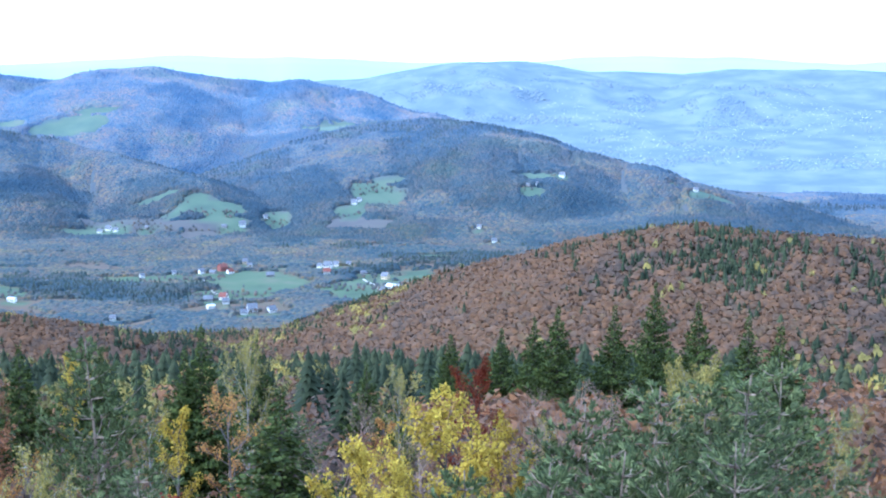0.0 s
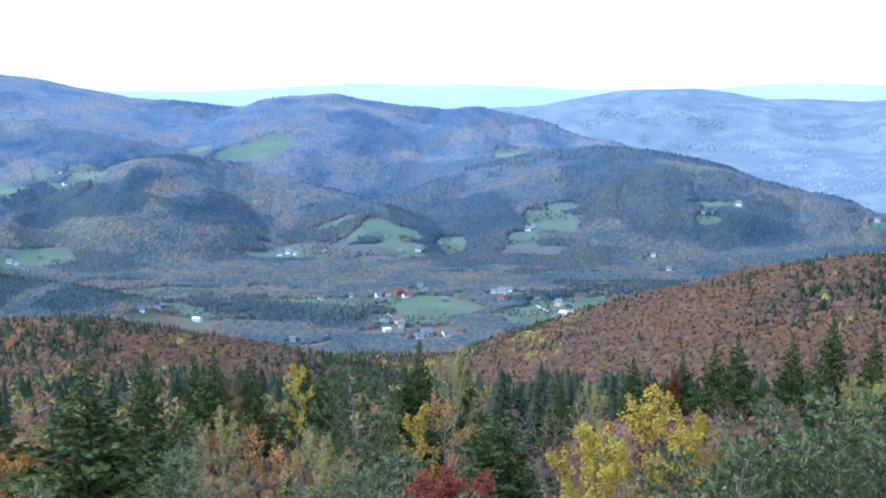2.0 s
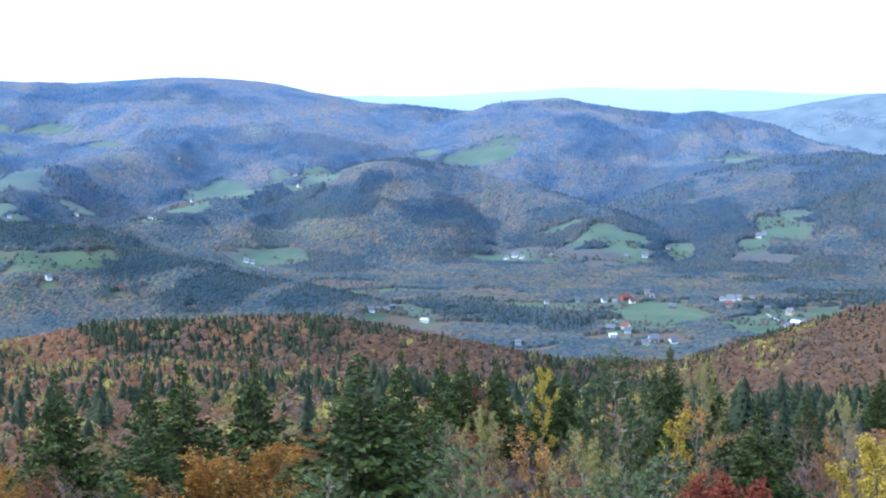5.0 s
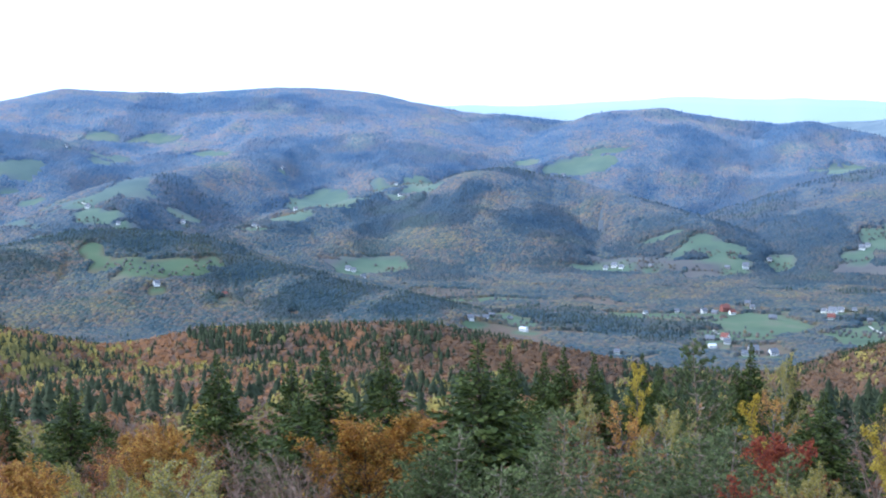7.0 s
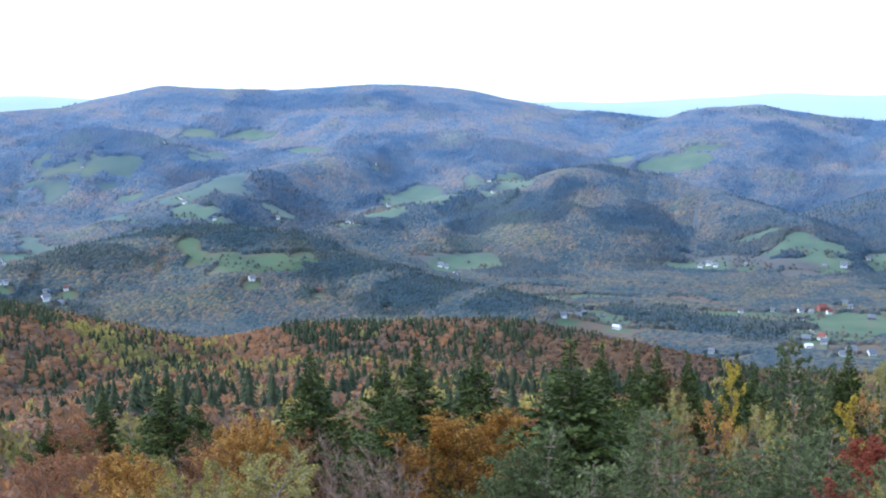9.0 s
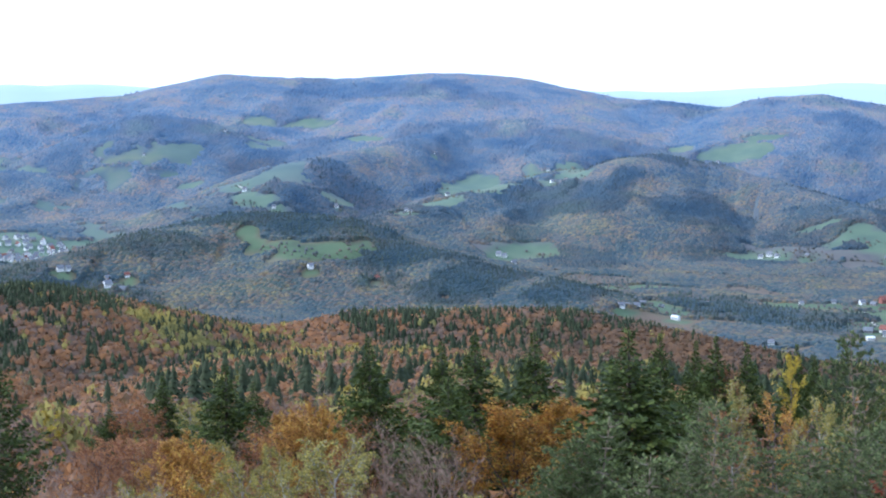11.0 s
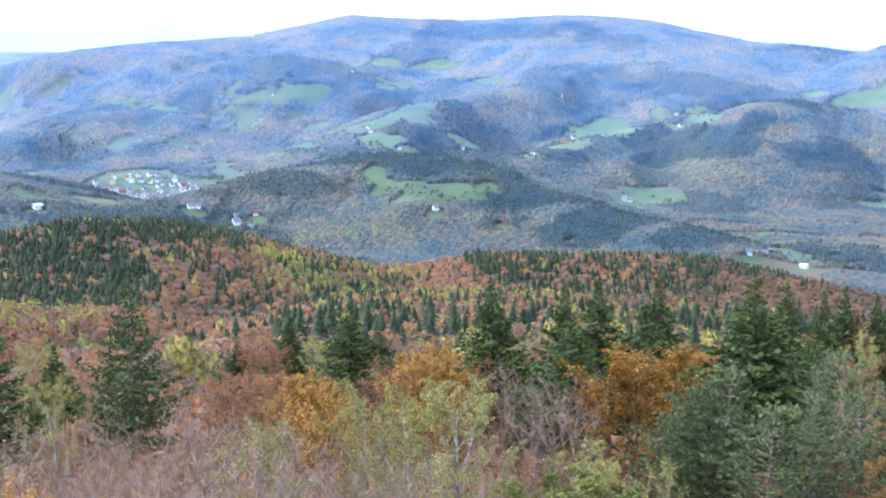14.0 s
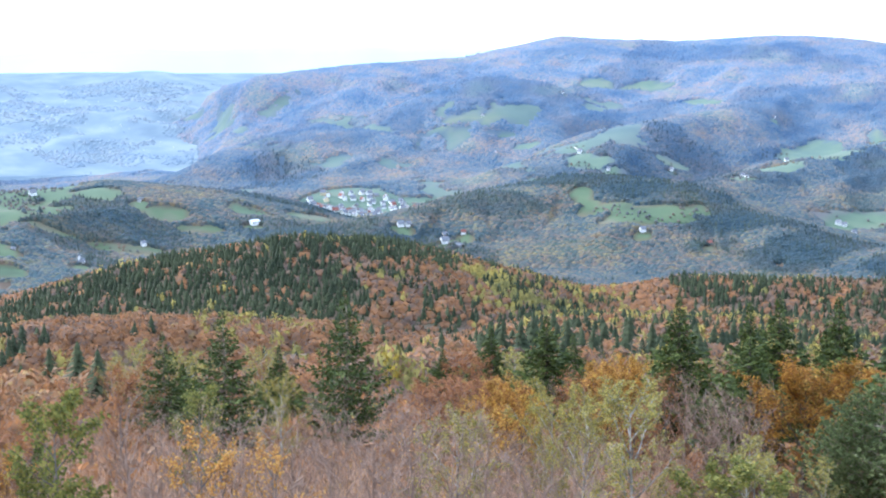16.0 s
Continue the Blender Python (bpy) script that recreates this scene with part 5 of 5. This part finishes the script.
# younger trees between them
FILLER_WIDTH = dict(pine=0.2, spruce=0.18, birch=0.19, russet=0.26, ochre=0.28, copper=0.17, bare=0.25)
for n in range(350):
    r, a = tree_rng.uniform(40, 190), radians(tree_rng.uniform(-18, 62))
    x, y = -r * math.sin(a), r * math.cos(a)
    if min((x - tx) ** 2 + (y - ty) ** 2 for tx, ty in taken) < (2.4 if r < 85 else 4.0) ** 2:
        continue
    if any(abs(math.degrees(a - math.atan2(-fx, fy))) < 2.6 and r < math.hypot(fx, fy) + 3 for fx, fy, _, _ in FIRS_NEAR):
        continue  # keeps the camera's view of the firs clear
    taken.append((x, y))
    left = math.degrees(a) > 24
    kind = tree_rng.choices(["bare", "russet", "birch", "ochre", "spruce"] if left else ["pine", "birch", "spruce", "bare", "russet", "copper"], [14, 3, 2, 0.5, 0.3] if left and r < 85 else [6, 5, 3, 1, 1] if left else [4, 5, 3, 4, 2, 2])[0]
    height = tree_rng.uniform(6, 10) * (0.62 if r < 60 else 0.8 if r < 85 else 1.0)
    plant(kind, tree_rng.choice(FILLERS[kind]), x, y, height, height * FILLER_WIDTH[kind] * tree_rng.uniform(1.0, 1.35), tree_rng.uniform(0, 360))

# ---- brushwood under the trees ----
def brush_template(n, seed):
    q = np.random.default_rng(seed)
    v, f = [], []
    for k in range(n):
        a, tilt = q.uniform(0, 6.28), q.uniform(0.05, 0.75)
        p = np.array([q.normal(0, 0.35), q.normal(0, 0.35), 0.0])
        d = np.array([math.cos(a) * tilt, math.sin(a) * tilt, 1.0])
        tip = p + d * q.uniform(0.5, 1.0)
        w = np.array([-math.sin(a), math.cos(a), 0]) * 0.012
        base = len(v)
        v += [p - w, p + w, tip]
        f.append((base, base + 1, base + 2))
        for j in range(4):
            m = p + (tip - p) * q.uniform(0.3, 0.9)
            e = m + np.array([q.normal(0, 0.2), q.normal(0, 0.2), q.uniform(0.08, 0.3)])
            s = np.array([q.normal(0, 1), q.normal(0, 1), 0])
            s = s / np.linalg.norm(s) * 0.008
            base = len(v)
            v += [m - s, m + s, e]
            f.append((base, base + 1, base + 2))
    return np.array(v), np.array(f)


m_brush = leaves("brushwood_twigs", [(0.0, (0.28, 0.165, 0.105)), (0.5, (0.48, 0.305, 0.21)), (0.9, (0.55, 0.36, 0.24)), (1.0, (0.55, 0.3, 0.08))], 0.45, grain=2)
bx, by = plots(24, 125, 28, 62, 2.2)
scatter("brushwood", "tangled bare brushwood below the lookout", "brushwood", m_brush, [brush_template(16, k) for k in (1, 2, 3)], bx, by, 2.0, 3.6, 0.1)
# grey-brown twigs, with the shade of the gap painted into their colour
m_shaded_thicket = leaves("shaded_thicket_twigs", [(0.0, (0.06, 0.046, 0.038)), (0.5, (0.11, 0.082, 0.066)), (1.0, (0.17, 0.125, 0.1))], 0.2, grain=2)
bx, by = plots(24, 120, -20, 28, 2.6)
scatter("brushwood", "grey-brown thicket of bare twigs, darkened for shade", "brushwood", m_shaded_thicket, [brush_template(16, k) for k in (1, 2, 3)], bx, by, 2.0, 3.2, 0.1)
bx, by = plots(95, 190, -20, 62, 4.4)
scatter("undergrowth", "russet undergrowth between the trees", "undergrowth", m_beech_mid, [leafy_template(46, k, 0.55) for k in (21, 22, 23)], bx, by, 2.5, 3.4, 0.4, True)

# ---- houses ----
def box(bm, x0, x1, y0, y1, z0, z1):
    v = [bm.verts.new(p) for p in ((x0, y0, z0), (x1, y0, z0), (x1, y1, z0), (x0, y1, z0), (x0, y0, z1), (x1, y0, z1), (x1, y1, z1), (x0, y1, z1))]
    for f in ((3, 2, 1, 0), (4, 5, 6, 7), (0, 1, 5, 4), (1, 2, 6, 5), (2, 3, 7, 6), (3, 0, 4, 7)):
        bm.faces.new([v[i] for i in f])


def part(name, bm, mat, parent, label=""):
    me = bpy.data.meshes.new(name)
    bm.to_mesh(me)
    bm.free()
    me.materials.append(mat)
    ob = new(name, me)
    ob.parent = parent
    return tagged(ob, label)


def house_pattern(name, label, wall, roof_mat, depth=0.8, eaves=0.42, ridge=0.85, windows=3, door=True, chimney=True, tower=False):
    """A gabled house of unit breadth: walls, roof slabs with eaves, windows, door and chimney."""
    root = new(name)
    root.empty_display_size = 0.1
    tagged(root, label, "house", "houses of the valley")
    w, d = 0.5, depth / 2
    bm = bmesh.new()
    lo = [bm.verts.new((x, y, -0.25)) for x, y in ((-w, -d), (w, -d), (w, d), (-w, d))]
    hi = [bm.verts.new((x, y, eaves)) for x, y in ((-w, -d), (w, -d), (w, d), (-w, d))]
    g0, g1 = bm.verts.new((-w, 0, ridge - 0.02)), bm.verts.new((w, 0, ridge - 0.02))
    bm.faces.new((lo[0], lo[1], hi[1], hi[0]))
    bm.faces.new((lo[2], lo[3], hi[3], hi[2]))
    bm.faces.new((lo[1], lo[2], hi[2], g1, hi[1]))
    bm.faces.new((lo[3], lo[0], hi[0], g0, hi[3]))
    bm.faces.new(lo[::-1])
    part("wall", bm, wall, root)
    for s in (-1, 1):
        bm = bmesh.new()
        rise = (ridge - eaves) / d
        e, o = d + 0.07, w + 0.05
        for dz in (0.0, 0.035):
            for x, y, z in ((-o, 0, ridge), (o, 0, ridge), (o, s * e, ridge - rise * e), (-o, s * e, ridge - rise * e)):
                bm.verts.new((x, y, z + dz))
        bm.verts.ensure_lookup_table()
        v = bm.verts
        for f in ((0, 1, 2, 3), (4, 5, 6, 7), (0, 1, 5, 4), (1, 2, 6, 5), (2, 3, 7, 6), (3, 0, 4, 7)):
            bm.faces.new([v[i] for i in f])
        bmesh.ops.recalc_face_normals(bm, faces=bm.faces)
        part("roof", bm, roof_mat, root)
    for s in (-1, 1):
        for k in range(windows):
            x = -w + (k + 0.6) / (windows + 0.2)
            bm = bmesh.new()
            box(bm, x - 0.05, x + 0.05, s * d - 0.008, s * d + 0.008, 0.14, 0.28)
            part("window", bm, m_pane, root)
    if door:
        bm = bmesh.new()
        box(bm, w - 0.006, w + 0.006, -0.05, 0.05, 0.0, 0.21)
        part("door", bm, m_door, root)
        for y in (-0.18, 0.18):
            bm = bmesh.new()
            box(bm, w - 0.008, w + 0.008, y - 0.05, y + 0.05, 0.42, 0.54)
            part("window", bm, m_pane, root)
    if chimney:
        bm = bmesh.new()
        box(bm, 0.15, 0.23, 0.06, 0.14, ridge - 0.2, ridge + 0.14)
        part("chimney", bm, m_brick, root)
    if tower:
        bm = bmesh.new()
        box(bm, -w - 0.02, -w + 0.3, -0.15, 0.15, -0.2, 1.25)
        part("tower", bm, wall, root)
        bm = bmesh.new()
        bmesh.ops.create_cone(bm, segments=4, radius1=0.25, radius2=0.0, depth=0.5, matrix=Matrix.Translation((-w + 0.14, 0, 1.5)) @ Matrix.Rotation(radians(45), 4, "Z"))
        part("spire", bm, roof_mat, root)
    return root


m_white = plain("white_render", (0.78, 0.77, 0.74), 0.85, 0.08, 2)
# white walls of the far towns, dulled and blued by painted haze
m_hazed_wall = plain("hazed_walls", (0.42, 0.46, 0.5), 0.85, 0.1, 0.02)
m_cream = plain("cream_render", (0.6, 0.5, 0.33), 0.85, 0.1, 2)
m_greywall = plain("weathered_boards", (0.25, 0.24, 0.23), 0.9, 0.25, 4)
m_brick = plain("red_brick", (0.26, 0.1, 0.08), 0.9, 0.3, 8)
m_tile_red = plain("red_roof_tiles", (0.22, 0.085, 0.065), 0.8, 0.3, 6)
m_tile_grey = plain("grey_roofing", (0.17, 0.18, 0.2), 0.6, 0.25, 6)
m_metal = plain("pale_metal_sheet", (0.75, 0.77, 0.8), 0.4, 0.08, 3)
m_pane = plain("window_glass", (0.04, 0.05, 0.06), 0.15, 0.2, 1, 0.5)
m_door = plain("brown_door", (0.14, 0.07, 0.04), 0.6, 0.2, 5)
HOUSES = {
    "w": house_pattern("house", "white rendered farmhouse with a grey gabled roof", m_white, m_tile_grey),
    "r": house_pattern("house", "white rendered house with a red tiled roof", m_white, m_tile_red),
    "b": house_pattern("house", "red brick house with a red tiled roof", m_brick, m_tile_red, 0.8, 0.5, 0.85),
    "y": house_pattern("house", "cream house with a steep grey roof", m_cream, m_tile_grey, 0.9, 0.5, 0.95),
    "g": house_pattern("barn", "weathered grey wooden barn beside the meadow", m_greywall, m_tile_grey, 0.6, 0.3, 0.6, 2, True, False),
    "m": house_pattern("shed", "large shed with a bright metal roof", m_white, m_metal, 0.7, 0.38, 0.55, 3, True, False),
    "h": house_pattern("chapel", "small white chapel with a spire", m_white, m_tile_grey, 0.5, 0.5, 0.9, 3, True, False, True),
}
house_rng = random.Random(23)
used = set()


def build_house(kind, x, y, breadth, turn):
    z = float(ground(np.array([x]), np.array([y]))[0])
    m = pose(x, y, z + 0.02 * breadth, 0, 0, turn) @ Matrix.Scale(breadth, 4)
    if kind in used:
        copy_thing(HOUSES[kind], m).scale = (breadth,) * 3
    else:
        used.add(kind)
        HOUSES[kind].matrix_basis = m


for x, y, breadth, kind in VALLEY_HOUSES + VALLEY_FARMS + SLOPE_FARMS + HILL_FARMS + WEST_FARMS:
    build_house(kind, x, y, breadth * 0.85, house_rng.uniform(-35, 35) + math.degrees(math.atan2(-x, y)))
# the small town
placed = []
for n in range(900):
    u, v = house_rng.uniform(-1, 1), house_rng.uniform(-1, 1)
    if u * u + v * v > 1 or len(placed) > 170:
        continue
    u, v = u * 130, v * 205
    c, s = math.cos(radians(TOWN_TURN)), math.sin(radians(TOWN_TURN))
    x, y = TOWN[0] + u * c - v * s, TOWN[1] + u * s + v * c
    if any((x - px) ** 2 + (y - py) ** 2 < 12 ** 2 for px, py in placed):
        continue
    placed.append((x, y))
    build_house(house_rng.choice("wwwwwwwrgy"), x, y, house_rng.uniform(7, 10.5), house_rng.uniform(0, 180))


# farther towns on the plain: too many and too small to count
def far_town(label, a0, a1, r0, r1, n, seed):
    q = np.random.default_rng(seed)
    a = np.radians(q.uniform(a0, a1, n * 5))
    r = q.uniform(r0, r1, n * 5)
    x, y = -r * np.sin(a), r * np.cos(a)
    keep = fbm(x, y, 160, 3, seed) + q.uniform(-0.12, 0.12, n * 5) > 0.5
    x, y = x[keep][:n], y[keep][:n]
    z = far_surface(x, y) - 1
    tv = np.array([(-1, -0.7, 0), (1, -0.7, 0), (1, 0.7, 0), (-1, 0.7, 0), (-1, -0.7, 0.8), (1, -0.7, 0.8), (1, 0.7, 0.8), (-1, 0.7, 0.8), (-1, 0, 1.5), (1, 0, 1.5)])
    tf = np.array([(0, 1, 5), (0, 5, 4), (1, 2, 6), (1, 6, 5), (2, 3, 7), (2, 7, 6), (3, 0, 4), (3, 4, 7), (4, 5, 9), (4, 9, 8), (6, 7, 8), (6, 8, 9), (5, 6, 9), (7, 4, 8)])
    t, w = q.uniform(0, 3.14, len(x)), q.uniform(0.9, 2.0, len(x))
    cx, sx = (np.cos(t) * w)[:, None], (np.sin(t) * w)[:, None]
    v = np.stack([tv[:, 0] * cx - tv[:, 1] * sx + x[:, None], tv[:, 0] * sx + tv[:, 1] * cx + y[:, None], tv[:, 2] * w[:, None] * 0.9 + z[:, None]], -1)
    f = (tf[None] + (np.arange(len(x)) * 10)[:, None, None]).reshape(-1, 3)
    ob = link_mesh("distant_town", v.reshape(-1, 3), f, m_hazed_wall)
    tagged(ob, label, "town", kind="stuff")


far_town("pale houses of a distant town in haze", -17, 0.5, 3420, 4250, 900, 3)
far_town("pale houses of a distant village in haze", 48.5, 60, 3330, 4200, 190, 4)

# farm tracks
m_track = plain("pale_gravel", (0.42, 0.4, 0.36), 0.95, 0.15, 0.5)
for line in TRACKS:
    pts = []
    for (ax, ay), (bx, by) in zip(line, line[1:]):
        pts += [(ax + (bx - ax) * k / 10, ay + (by - ay) * k / 10) for k in range(10)]
    xs, ys = np.array([p[0] for p in pts]), np.array([p[1] for p in pts])
    dx, dy = np.gradient(xs), np.gradient(ys)
    ln = np.hypot(dx, dy)
    nx, ny = -dy / ln * 1.6, dx / ln * 1.6
    rows = []
    for k, up in ((1, -0.5), (1, 0.5), (-1, 0.5), (-1, -0.5)):
        px, py = xs + nx * k, ys + ny * k
        rows.append(np.stack([px, py, ground(xs, ys) + up + 0.15], -1))
    n = len(xs)
    i = np.arange(4 * n).reshape(4, n)
    faces = np.stack([i[:-1, :-1], i[:-1, 1:], i[1:, 1:], i[1:, :-1]], -1).reshape(-1, 4)
    tagged(link_mesh("farm_track", np.concatenate(rows), faces, m_track), "pale gravel farm track across the meadow", "track", kind="structure")
